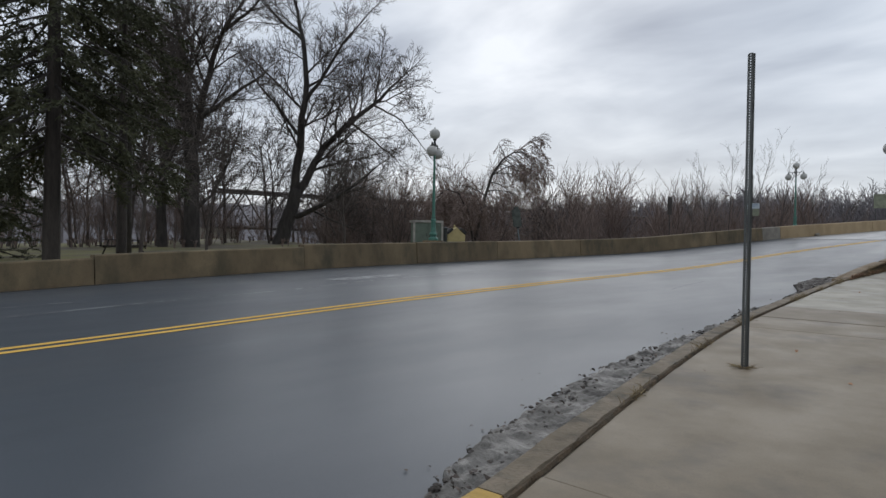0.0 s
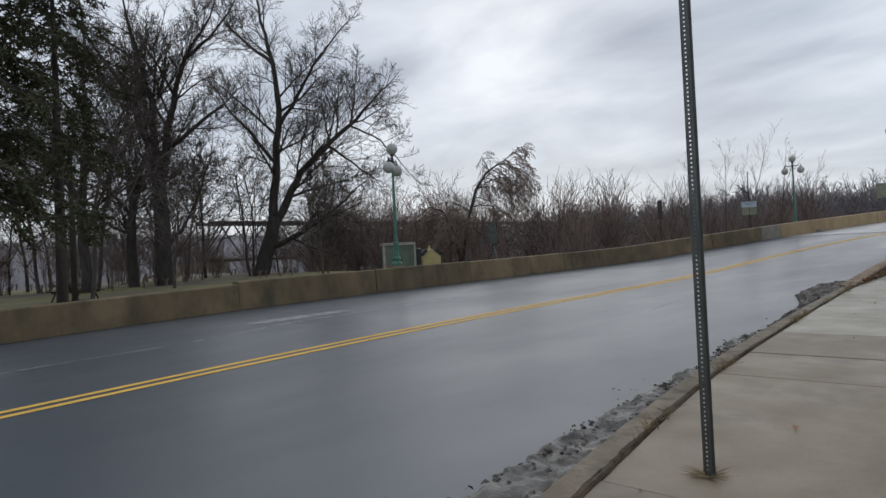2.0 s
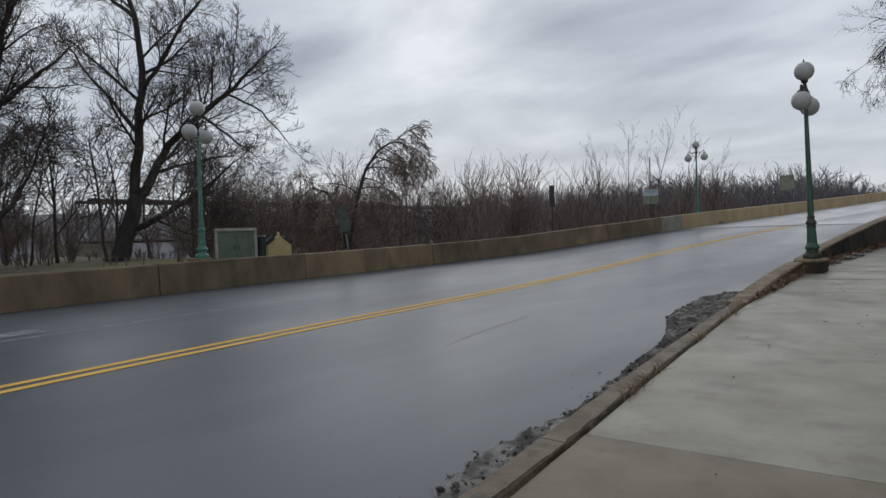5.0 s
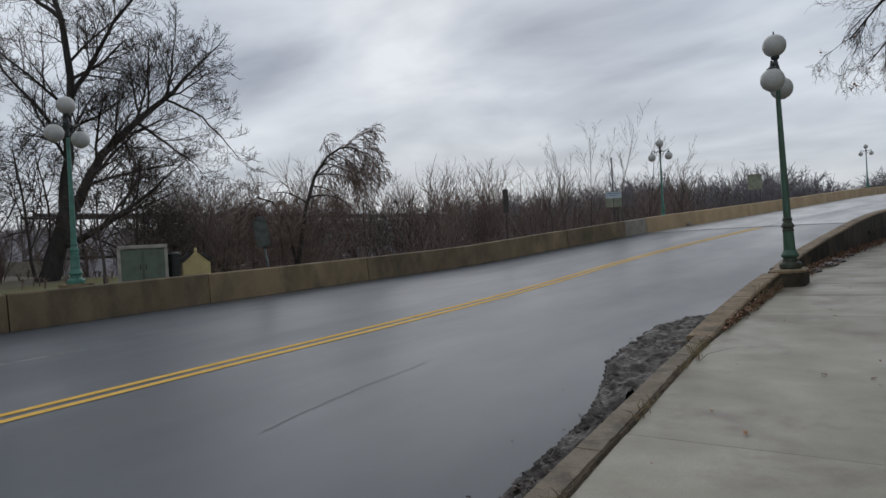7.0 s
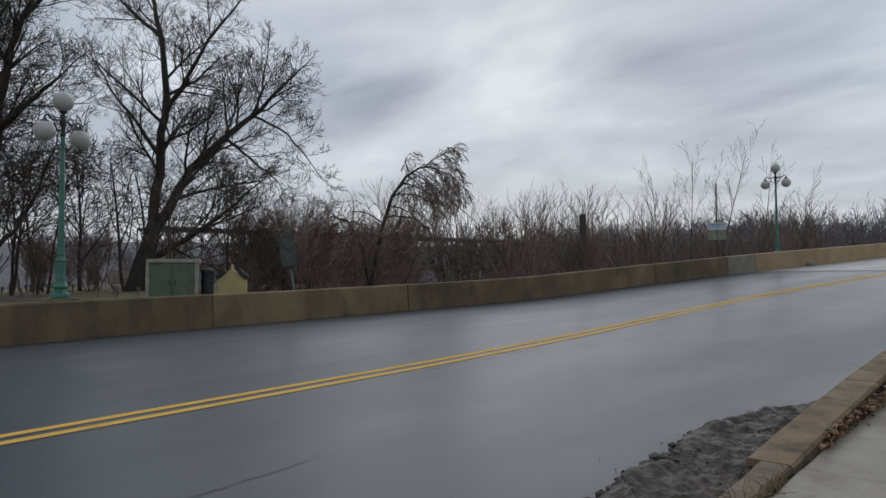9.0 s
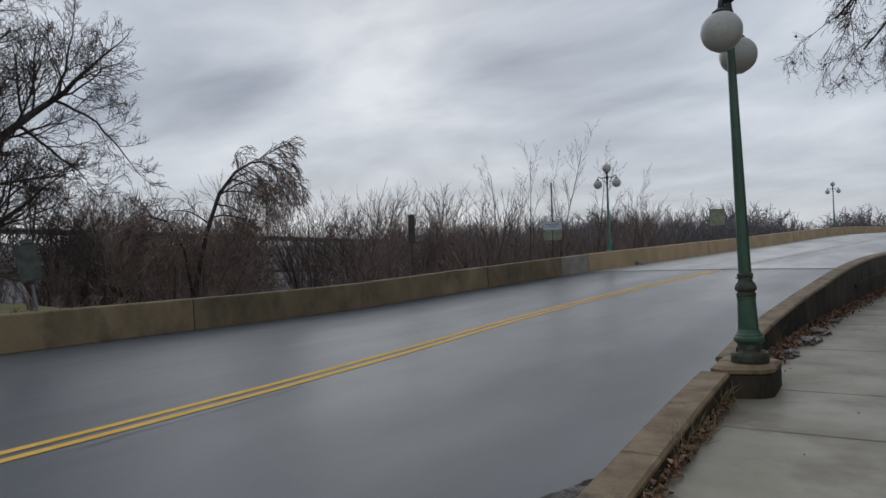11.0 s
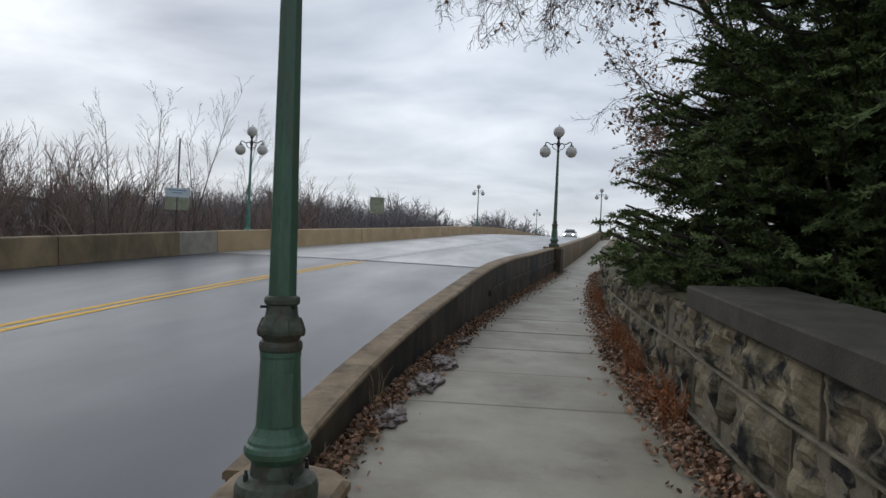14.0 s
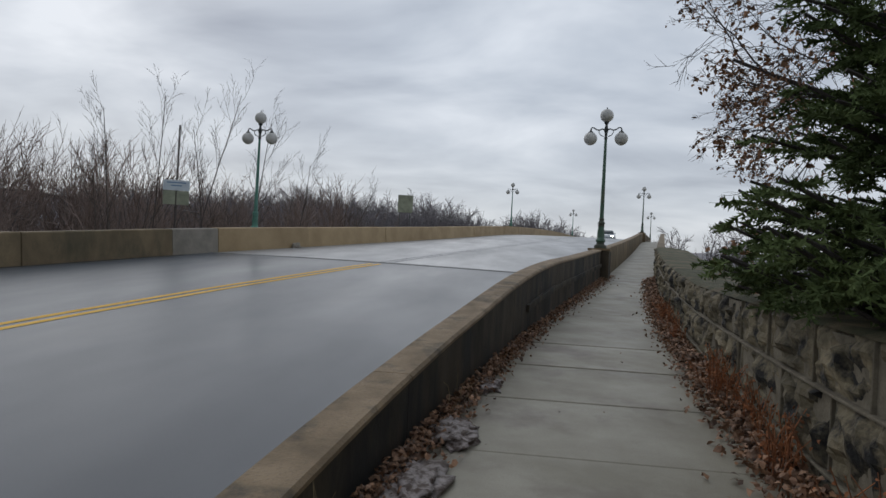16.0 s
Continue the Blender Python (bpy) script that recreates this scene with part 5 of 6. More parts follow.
# far woods across the river: many small bare crowns in one belt
fw_v, fw_f = [], []
frng = random.Random(5)
WOOD_TOPS = smooth_interp((-90, -60, -24, -14, -7, -4.5, -2.4, 0, 2.6, 4.5, 7, 11, 13.5, 17, 20, 30), (0.085, 0.085, 0.084, 0.090, 0.088, 0.072, 0.056, 0.074, 0.068, 0.052, 0.040, 0.046, 0.074, 0.060, 0.05, 0.05))
FAR = dict(segs=(3, 2, 1), wander=(0.12, 0.2, 0.2), rise=(0.05, 0.07, 0.05), kids=(7, 5), ratio=((0.35, 0.6), (0.4, 0.7)), angle=((22, 52), (22, 55)), shrink=(0.5, 0.6), thick=9.0, least=0.05)
FAR["from"] = (0.12, 0.1)
protos = []
for i in range(8):
    w = Wood(900 + i)
    w.limb([Vector((0, 0, -0.5)), Vector((0.1, 0, 3)), Vector((0.1, 0.1, 6.0))], 0.28, 0.2, False)
    for k in range(6):
        a = k * 2.4 + w.rng.uniform(-0.4, 0.4)
        lean = w.rng.uniform(0.1, 0.8)
        w.sprout((0.1, 0.1, w.rng.uniform(2.6, 6.0)), (lean * math.cos(a), lean * math.sin(a), 1), w.rng.uniform(6.5, 9.0) * (1.1 - 0.3 * lean), 0.15, 0, FAR)
    vv = np.array([tuple(v) for v in w.cv])
    protos.append((vv, w.cf, float(vv[:, 2].max())))
for i in range(360):
    ang = frng.uniform(-34, 8) if i % 4 else frng.uniform(-84, 26)
    dist = frng.uniform(170, 290)
    x, y = dist * math.sin(radians(ang)), 15 + dist * math.cos(radians(ang))
    pv_, pf_, top_z = protos[i % 8]
    gz = -1.5 - 0.01 * (dist - 165)
    s, ca = (2.4 + WOOD_TOPS(ang) * dist * frng.uniform(0.74, 1.06) - gz) / top_z, frng.uniform(0, 6.28)
    b = len(fw_v)
    c_, s_ = math.cos(ca) * s, math.sin(ca) * s
    fw_v.extend((x + vx * c_ - vy * s_, y + vx * s_ + vy * c_, gz + vz * s) for vx, vy, vz in pv_)
    fw_f.extend(tuple(k + b for k in f) for f in pf_)
# the woods look hazy only through their pale twig colour
tagged(raw("far_woods", fw_v, fw_f, M_TWIG_FAR), "belt of bare winter woods across the river, haze in its colour", "woods", kind="stuff")
# low undergrowth seen as a brown band at the foot of the far woods
ub_v, ub_f = [], []
for i in range(420):
    ang, dist = frng.uniform(-84, 30), frng.uniform(60, 165)
    if ang > -2 and dist < 120:
        dist += 70
    if ang > 6:
        dist = frng.uniform(150, 200)
    x, y = dist * math.sin(radians(ang)), 20 + dist * math.cos(radians(ang))
    gz = ground_z(x, y)
    if x_bar(y) - 6 < x < x_wall(y) + 6:
        continue
    h = max(1.0, (2.2 + dist * frng.uniform(-0.03, 0.008) - gz) * (0.8 + 0.5 * noise.noise((x * 0.06, y * 0.06, 2))))
    for k in range(5):
        a = frng.uniform(0, 6.28)
        l = frng.uniform(0.2, 0.7) * h * 0.5
        tube_data([(x, y, gz), (x + l * 0.4 * math.cos(a), y + l * 0.4 * math.sin(a), gz + h * 0.6), (x + l * math.cos(a + 0.4), y + l * math.sin(a + 0.4), gz + h)], [0.08, 0.055, 0.03], 3, ub_v, ub_f)
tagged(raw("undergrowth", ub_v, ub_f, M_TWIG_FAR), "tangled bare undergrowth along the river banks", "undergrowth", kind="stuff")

# ---- conifers at the lawn's edge (seen first) ----


def needle_clump(n, length, rng_):
    """One flat spray along +x: a leader and pairs of plump needle-clad shoots (unit space)."""
    v, f = [], []
    shoots = [((0.45, 0, 0), (1.0, 0, 0), 0.62)]
    for k in range(n):
        t = (k + 0.4) / n
        for sg in (-1, 1):
            shoots.append(((t * 0.85, 0, 0), (0.75, sg * rng_.uniform(0.6, 1.0), rng_.uniform(-0.3, 0.25)), rng_.uniform(0.36, 0.55) * (1.15 - 0.6 * t)))
    for p, d, l in shoots:
        p, d = np.array(p), np.array(d) / np.linalg.norm(d)
        u = np.cross(d, (0.1, 0.2, 1.0))
        u = u / np.linalg.norm(u)
        w = np.cross(d, u)
        b = len(v)
        for q in range(3):
            a = q * 2.094
            v.append(p + (u * math.cos(a) + w * math.sin(a)) * 0.035)
        v.append(p + d * l)
        f += [(b, b + 1, b + 3), (b + 1, b + 2, b + 3), (b + 2, b, b + 3)]
        for q in range(8):
            t = (q + rng_.uniform(0.1, 0.9)) / 8
            a = rng_.uniform(0, 6.28)
            o = u * math.cos(a) + w * math.sin(a)
            c = p + d * (l * t)
            k0 = len(v)
            reach_ = rng_.uniform(0.10, 0.15) * (1.15 - 0.4 * t)
            v += [c - d * 0.045, c + d * 0.045, c + o * reach_ + d * 0.09]
            f.append((k0, k0 + 1, k0 + 2))
    return np.array(v), f


def sprays_mesh(name, specs, material, parent, n=16, seed=1, label=""):
    """Many sprays: specs are (place, direction, length, width scale)."""
    r_ = random.Random(seed)
    protos_ = [needle_clump(n, 1.0, r_) for _ in range(6)]
    allv, allf, base = [], [], 0
    for k, (p, d, length, wid) in enumerate(specs):
        pv_, pf_ = protos_[k % 6]
        d = Vector(d).normalized()
        u = d.cross(Vector((0, 0, 1)))
        u = u.normalized() if u.length > 1e-3 else Vector((1, 0, 0))
        w = d.cross(u)
        m = np.array((tuple(d * length), tuple(u * wid), tuple(w * wid)))
        allv.append(pv_ @ m + np.array(tuple(p)))
        allf.append(np.array(pf_) + base)
        base += len(pv_)
    V, F = np.concatenate(allv), np.concatenate(allf)
    me = bpy.data.meshes.new(name)
    me.from_pydata(V.tolist(), [], F.tolist())
    me.update()
    me.materials.append(material)
    ob = child(new(name, me), parent)
    if label:
        ob["label"] = label
    return ob


def conifer(at, height, reach, seed, label, low=0.12, whorls=26, per=8, spray=0.55, n=16, needle=M_NEEDLE_DARK, droop=0.35, trunk_r=0.3, density=1.0, fill=1.0, up_tip=0.25, taper=0.85, power=1.3, foot=1.0, ragged=0.05, skirt=0, keep=None, hang=(-0.75, 0.2)):
    g = random.Random(seed)
    t = tagged(new("conifer"), label, "conifer")
    tv, tf, bv, bf, specs, at_ = [], [], [], [], [], Vector(at)
    tube_data([(0, 0, -0.4), (0.03, 0.02, height * 0.3), (0.0, 0.04, height * 0.7), (0, 0, height)], [trunk_r, trunk_r * 0.8, trunk_r * 0.4, 0.02], 10, tv, tf)
    for i in range(whorls):
        f = low + (1 - low) * i / whorls
        z = height * f
        u0 = (f - low) / (1 - low)
        R = reach * min(1.0, foot + 1.6 * u0) * (1 - u0 ** power * taper) * g.uniform(0.9, 1.06)
        a0 = g.uniform(0, 6.28)
        extra = skirt if 0.03 < f < 0.36 else 0
        for j in range(per + extra):
            if g.random() > fill:
                continue
            a = a0 + 6.283 * j / per + g.uniform(-0.3, 0.3) if j < per else g.uniform(1.7, 4.9)
            L = R * g.uniform(0.72, 1.06)
            h = Vector((math.cos(a), math.sin(a), 0))
            pts, zj, dj = [], z + g.uniform(-3, 3) * ragged, droop * g.uniform(1 - 4 * ragged, 1 + 4 * ragged)
            for k in range(6):
                s = k / 5
                pts.append(Vector((0, 0, zj + g.uniform(-0.05, 0.05))) + h * (L * s) + Vector((0, 0, -dj * L * s + up_tip * L * s * s * s)))
            if keep and not keep(pts[-1] + at_):
                continue
            tube_data(pts, [0.012 + 0.010 * L * (1 - q / 5) for q in range(6)], 4, bv, bf)
            side = Vector((-h.y, h.x, 0))
            m = max(3, int(L / 0.2 * density * (0.45 if h.x > 0.35 else 1.0)))
            for q in range(m):
                s = 0.12 + 0.88 * (q + g.random()) / m
                ii = min(int(s * 5), 4)
                p = pts[ii].lerp(pts[ii + 1], s * 5 - ii)
                sg = 1 if q % 2 else -1
                d = h * g.uniform(0.35, 0.8) + side * sg * g.uniform(0.4, 1.0) + Vector((0, 0, g.uniform(*hang)))
                ln = spray * g.uniform(0.6, 1.25) * (1.1 - 0.4 * s)
                if keep and not keep(p + at_):
                    continue
                specs.append((p, d, ln, spray * 0.8))
                if g.random() < 0.25:
                    p2 = p + d.normalized() * ln * 0.5
                    d2 = d + Vector((g.uniform(-0.7, 0.7), g.uniform(-0.7, 0.7), g.uniform(-0.6, 0.2)))
                    specs.append((p2, d2, ln * 0.7, spray * 0.7))
            if not keep or keep(pts[-1] + at_):
                specs.append((pts[-2], pts[-1] - pts[-2] + Vector((0, 0, 0.02)), spray * 0.9, spray * 0.7))
    raw("trunk", tv, tf, M_PINE_BARK, t, smooth=True)
    raw("branch_frame", bv, bf, M_BARK, t, "dark branches inside the crown")
    sprays_mesh("foliage", specs, needle, t, n=n, seed=seed)
    t.location = at
    return t


conifer((-18.6, 1.7, 0.72), 17, 3.9, 31, "tall dark hemlock with drooping ragged sprays behind the barrier", low=0.24, whorls=20, per=8, spray=1.15, n=3, droop=0.55, trunk_r=0.24, density=0.5, fill=0.62, up_tip=0.05, hang=(-1.9, -0.2), ragged=0.08)
conifer((-23.5, -1.2, 0.6), 18, 4.2, 32, "tall dark hemlock standing on the lawn", low=0.14, whorls=18, per=7, spray=1.3, n=3, droop=0.5, trunk_r=0.28, density=0.42, fill=0.6, up_tip=0.05, hang=(-1.9, -0.2), ragged=0.08)
conifer((-26.5, 6.6, 0.7), 16, 3.4, 33, "tall dark hemlock with a ragged crown on the lawn", low=0.34, whorls=16, per=7, spray=1.3, n=3, droop=0.55, trunk_r=0.22, density=0.42, fill=0.55, up_tip=0.05, hang=(-1.9, -0.2), ragged=0.08)
conifer((-32.0, 3.0, 0.6), 7, 2.6, 34, "smaller dark evergreen at the back of the lawn", low=0.04, whorls=13, per=6, spray=0.8, n=2, droop=0.35, trunk_r=0.2, density=0.5)

# ---- big spruce behind the stone wall ----


def above_wall(p):
    return p.x > x_wall(p.y) - 0.62 and p.z > wall_top(p.y) + 0.12 or p.x > x_wall(p.y) + 0.75


conifer((3.8, 24.4, 1.9), 10.0, 4.5, 41, "large dark green spruce leaning over the stone wall", low=0.0, whorls=44, per=12, spray=0.42, n=4, needle=M_NEEDLE, droop=0.30, trunk_r=0.2, density=0.85, up_tip=0.28, taper=0.95, power=0.45, foot=0.9, ragged=0.08, skirt=16, keep=above_wall)
conifer((5.0, 20.6, 1.9), 11.0, 3.3, 42, "dense dark green spruce crowding the stone wall", low=0.0, whorls=24, per=9, spray=0.6, n=3, needle=M_NEEDLE, droop=0.32, trunk_r=0.22, density=0.7, up_tip=0.24, taper=0.85, ragged=0.08, keep=above_wall)

# ---- oak over the sidewalk, with some withered leaves ----
ok = Wood(51)
OAK = dict(segs=(6, 6, 5, 4, 3), wander=(0.14, 0.2, 0.26, 0.3, 0.3), rise=(0.02, -0.02, -0.05, -0.06, -0.04), kids=(8, 6, 5, 3), ratio=((0.35, 0.6), (0.42, 0.65), (0.42, 0.65), (0.45, 0.75)), angle=((25, 50), (25, 55), (25, 60), (25, 55)),
           shrink=(0.5, 0.55, 0.6, 0.7), thick=0.03, least=0.004)
OAK["from"] = (0.3, 0.3, 0.2, 0.15)
ok.limb([Vector(p) for p in ((0, 0, -0.5), (0.1, 0, 2), (-0.1, 0.1, 4.0), (-0.2, 0.2, 6.5), (0, 0.3, 10)) ], 0.30, 0.08, True)
for p0, d, L, r in (((-0.1, 0.1, 3.4), (-1.0, -0.25, 0.42), 5.6, 0.11), ((-0.1, 0.1, 4.3), (-1.0, -0.75, 0.42), 6.6, 0.12), ((-0.15, 0.1, 5.2), (-0.8, -1.0, 0.35), 6.8, 0.10),
                    ((-0.2, 0.2, 6.0), (-1.0, 0.1, 0.5), 5.5, 0.10), ((-0.1, 0.1, 2.6), (-1.0, 0.3, 0.25), 4.2, 0.08), ((-0.2, 0.2, 6.4), (-0.5, -1.0, 0.45), 6.0, 0.09), ((-0.1, 0.1, 2.2), (-1.0, -0.5, 0.12), 5.0, 0.06), ((-0.1, 0.1, 1.7), (-1.0, -0.48, 0.05), 4.4, 0.05), ((0, 0.3, 7), (0.6, 0.6, 0.6), 5, 0.1), ((0, 0.3, 7), (0.8, -0.6, 0.6), 5, 0.1)):
    ok.sprout(p0, d, L, r, 0, OAK)
for pts in ([(-0.2, 0.2, 6.2), (-2.4, -1.6, 6.6), (-4.4, -3.0, 6.2), (-5.8, -3.7, 5.2), (-6.6, -3.6, 4.3)], [(-2.4, -1.6, 6.6), (-4.6, -2.6, 6.9), (-6.2, -3.4, 5.9), (-7.0, -3.4, 5.0)], [(-1.2, -0.6, 6.4), (-3.0, -3.2, 6.3), (-4.6, -3.9, 5.6), (-5.6, -3.8, 4.6)]):
    P = [Vector(p) for p in pts]
    ok.limb(P, 0.07, 0.015, True)
    ok.children(P, 3.2, 0.05, 0, dict(OAK, kids=(11, 6, 5, 3), rise=(0, -0.10, -0.12, -0.10, -0.05)))
oak = ok.thing("tree", "bare oak with a few withered brown leaves over the sidewalk", "tree", M_BARK, M_TWIG)
OAK_AT = Vector((6.7, 29.6, 2.0))
oak.location = OAK_AT
lv, lf = [], []
g = random.Random(8)


def leaf_quad(p, size, g, lv, lf, flatness=0.0):
    """A small bent leaf of three faces."""
    a, b, c = g.uniform(0, 6.28), g.uniform(-1, 1) * (1 - flatness), g.uniform(-1, 1) * (1 - flatness)
    m = Euler((b * 1.2, c * 1.2, a)).to_matrix()
    s = size * g.uniform(0.7, 1.3)
    curl = g.uniform(0.1, 0.5) * s
    base = len(lv)
    for x, y, z in ((-0.5, 0, 0), (-0.18, -0.30, curl / s), (0.22, -0.24, curl / s * 0.6), (0.55, 0, 0.1), (0.22, 0.24, curl / s), (-0.18, 0.30, curl / s * 0.6)):
        lv.append(Vector(p) + m @ Vector((x * s, y * s, z * s)))
    lf.extend(((base, base + 1, base + 5), (base + 1, base + 2, base + 4, base + 5), (base + 2, base + 3, base + 4)))


for p, d in ok.tips:
    if (p.z < 6.5 and g.random() < 0.55 and p.y > -3.4 and p.x > -5.2) or g.random() < 0.02:
        for k in range(g.choice((1, 2, 3))):
            leaf_quad(p - d * g.uniform(0, 0.25) + Vector((0, 0, -0.04)), 0.07, g, lv, lf)
lo = raw("foliage", lv, lf, M_OAKLEAF, oak, "withered rust-brown leaves")

# wooded ridge behind the far bank
rv_, rf_ = [], []
NR = 150
for i in range(NR + 1):
    ang = -100 + 150 * i / NR
    prof = 23 + 4 * noise.noise((ang * 0.05, 0, 0)) + 2.5 * noise.noise((ang * 0.4, 3, 0)) + 1.5 * noise.noise((ang * 1.7, 5, 0))
    prof *= 1.0 if ang < -6 else max(0.5, 1 - (ang + 6) * 0.05)
    for dist, k in ((330, -0.35), (345, 0.35), (380, 0.8), (430, 1.0), (520, 1.0), (900, -0.2)):
        x, y = dist * math.sin(radians(ang)), 20 + dist * math.cos(radians(ang))
        rv_.append((x, y, prof * k + (1.2 * noise.noise((x * 0.08, y * 0.08, 0)) if 0 < k else 0)))
for i in range(NR):
    for j in range(5):
        a = i * 6 + j
        rf_.append((a, a + 1, a + 7, a + 6))
# pale grey ridge colour that includes the haze of the distance
M_RIDGE = mat("haze_tinted_ridge", (0.235, 0.222, 0.232), 0.95, (0.185, 0.172, 0.178), 0.05, 0.6, 0.0)
tagged(raw("wooded_ridge", rv_, rf_, M_RIDGE, smooth=True), "brown wooded ridge on the horizon, haze painted into its colour", "ridge", kind="structure")

# low thicket filling the bank behind the barrier
tk_v, tk_f = [], []
for i in range(650):
    ang, dist = frng.uniform(-100, -14), 16 + 62 * frng.random() ** 0.8
    x, y = dist * math.sin(radians(ang)), 12 + dist * math.cos(radians(ang))
    if x > x_bar(y) - 2.2 or (x > -41 and y < 21.5):
        continue
    gz = ground_z(x, y)
    clump = 0.62 + 0.75 * noise.noise((x * 0.22, y * 0.22, 4)) + 0.25 * noise.noise((x * 0.7, y * 0.7, 1))
    if clump < 0.35:
        continue
    h = max(0.6, (1.9 + dist * frng.uniform(-0.04, 0.02) - gz) * clump)
    tw = 0.010 + 0.00045 * dist
    for k in range(4):
        a, l, bend = frng.uniform(0, 6.28), frng.uniform(0.15, 0.75) * h * 0.5, frng.uniform(-0.9, 0.9)
        p1 = Vector((x + l * 0.35 * math.cos(a), y + l * 0.35 * math.sin(a), gz + h * 0.5))
        p2 = Vector((x + l * math.cos(a + bend), y + l * math.sin(a + bend), gz + h * frng.uniform(0.72, 1.0)))
        tube_data([(x, y, gz - 0.1), p1, p2], [tw * 1.5, tw, tw * 0.45], 3, tk_v, tk_f)
        for m in range(2):
            b = frng.uniform(0, 6.28)
            q = p1.lerp(p2, frng.uniform(0.1, 0.8))
            tube_data([q, q + Vector((math.cos(b), math.sin(b), frng.uniform(0.2, 1.2))) * h * frng.uniform(0.15, 0.3)], [tw * 0.7, tw * 0.35], 3, tk_v, tk_f)
tagged(raw("thicket", tk_v, tk_f, M_TWIG_RED), "dense tangle of brown brush on the river bank", "thicket", kind="stuff")

# ---- leaf litter, weeds, road-edge silt ----
lv, lf = [], []
g = random.Random(18)
for i in range(7500):
    y = g.uniform(14.8, 41.5) if g.random() < 0.75 else g.uniform(20.5, 30)
    if 19.3 < y < 20.65:
        continue
    if y < 19.4 and g.random() < 0.45:
        continue
    wid = (0.07 if y < 19.4 else 0.24) * (1.0 if y < 33 else 1.3)
    s = abs(g.gauss(0, 0.42)) * wid
    h = max(0.0, 0.11 * (1 - s / (wid * 1.4)))
    leaf_quad((x_kerb(y) + 0.02 + s, y, z_walk(y) + 0.012 + h * g.random()), g.uniform(0.03, 0.06), g, lv, lf, 0.2)
tagged(raw("leaf_litter", lv, lf, M_LEAF), "drift of brown fallen leaves along the parapet foot", "leaf litter", kind="stuff")
lv, lf = [], []
for i in range(13000):
    y = g.uniform(16.5, 41)
    wid = 0.34
    s = abs(g.gauss(0, 0.42)) * wid
    h = max(0.0, 0.14 * (1 - s / (wid * 1.4)))
    leaf_quad((x_wall(y) - 0.03 - s, y, z_walk(y) + 0.012 + h * g.random()), g.uniform(0.035, 0.075), g, lv, lf, 0.2)
tagged(raw("leaf_litter", lv, lf, M_LEAF), "drift of rust-brown fallen leaves along the wall foot", "leaf litter", kind="stuff")
lv, lf = [], []
for i in range(60):
    y = g.uniform(1, 34)
    x = g.uniform(x_kerb(y) + 0.1, 1.2)
    leaf_quad((x, y, z_walk(y) + 0.008), g.choice((0.02, 0.03, 0.05)), g, lv, lf, 0.85)
tagged(raw("scattered_leaves", lv, lf, M_LEAF), "few scattered dead leaves on the sidewalk", "leaf litter", kind="stuff")

# rust-brown weed stalks along the wall
wv, wf = [], []
for c in range(17):
    yc = g.uniform(22.5, 36)
    xc = x_wall(yc) - g.uniform(0.04, 0.15)
    for k in range(g.randint(12, 30)):
        x, y = xc + g.gauss(0, 0.05), yc + g.gauss(0, 0.13)
        h = g.uniform(0.15, 0.48)
        lx, ly = g.gauss(0, 0.06), g.gauss(0, 0.06)
        z = z_walk(y)
        tube_data([(x, y, z), (x + lx * 0.5, y + ly * 0.5, z + h * 0.6), (x + lx * 1.6, y + ly * 1.6, z + h)], [0.006, 0.005, 0.003], 3, wv, wf)
        for q in range(5):
            leaf_quad((x + lx * q * 0.4, y + ly * q * 0.5, z + h * (0.2 + 0.18 * q)), 0.032, g, wv, wf)
tagged(raw("weeds", wv, wf, M_WEED), "dry rust-brown weed stalks against the stone wall", "weeds", kind="stuff")
wv, wf = [], []
for yc, n, hh in ((13.2, 26, 0.28), (17.4, 30, 0.36), (18.2, 30, 0.2), (19.0, 40, 0.25), (22.6, 12, 0.5), (21.2, 20, 0.2), (16.4, 20, 0.18), (25.4, 8, 0.4)):
    for k in range(n):
        y = yc + g.gauss(0, 0.15)
        x = x_kerb(y) + g.uniform(-0.02, 0.10)
        z, h, lx = z_walk(y), hh * g.uniform(0.4, 1.1), g.gauss(0, 0.10)
        tube_data([(x, y, z), (x + lx * 0.4, y + g.gauss(0, 0.04), z + h * 0.6), (x + lx * 1.3, y + g.gauss(0, 0.08), z + h * 0.9)], [0.003, 0.0025, 0.001], 3, wv, wf)
tagged(raw("dry_grass", wv, wf, M_STRAW), "straw-coloured dead grass along the kerb", "dead grass", kind="stuff")

# dirt, moss and blades in the seam between kerb and sidewalk
sv, sf = [], []
ys_ = steps(-2.4, 19.2, 0.05)
for y in ys_:
    w_ = max(0.005, 0.013 + 0.022 * noise.noise((y * 1.3, 8, 0)) + 0.02 * noise.noise((y * 5.1, 3, 0)))
    for f_, up_ in ((-1.0, 0.013), (-0.4, 0.022), (0.3, 0.020), (1.0, -0.004)):
        x = x_kerb(y) + 0.004 + f_ * w_ + 0.012 * noise.noise((y * 9, f_, 2))
        sv.append((x, y, z_walk(y) + up_ + 0.010 * noise.noise((x * 30, y * 12, 1))))
for i in range(len(ys_) - 1):
    for j in range(3):
        a = i * 4 + j
        sf.append((a, a + 1, a + 5, a + 4))
tagged(raw("kerb_moss", sv, sf, mat("brown_seam_moss", (0.13, 0.085, 0.048), 0.95, (0.05, 0.042, 0.026), 9, 50, 1.0, dist=0.02)), "brown dirt and moss in the seam behind the kerb", "moss", kind="stuff")
wv, wf = [], []
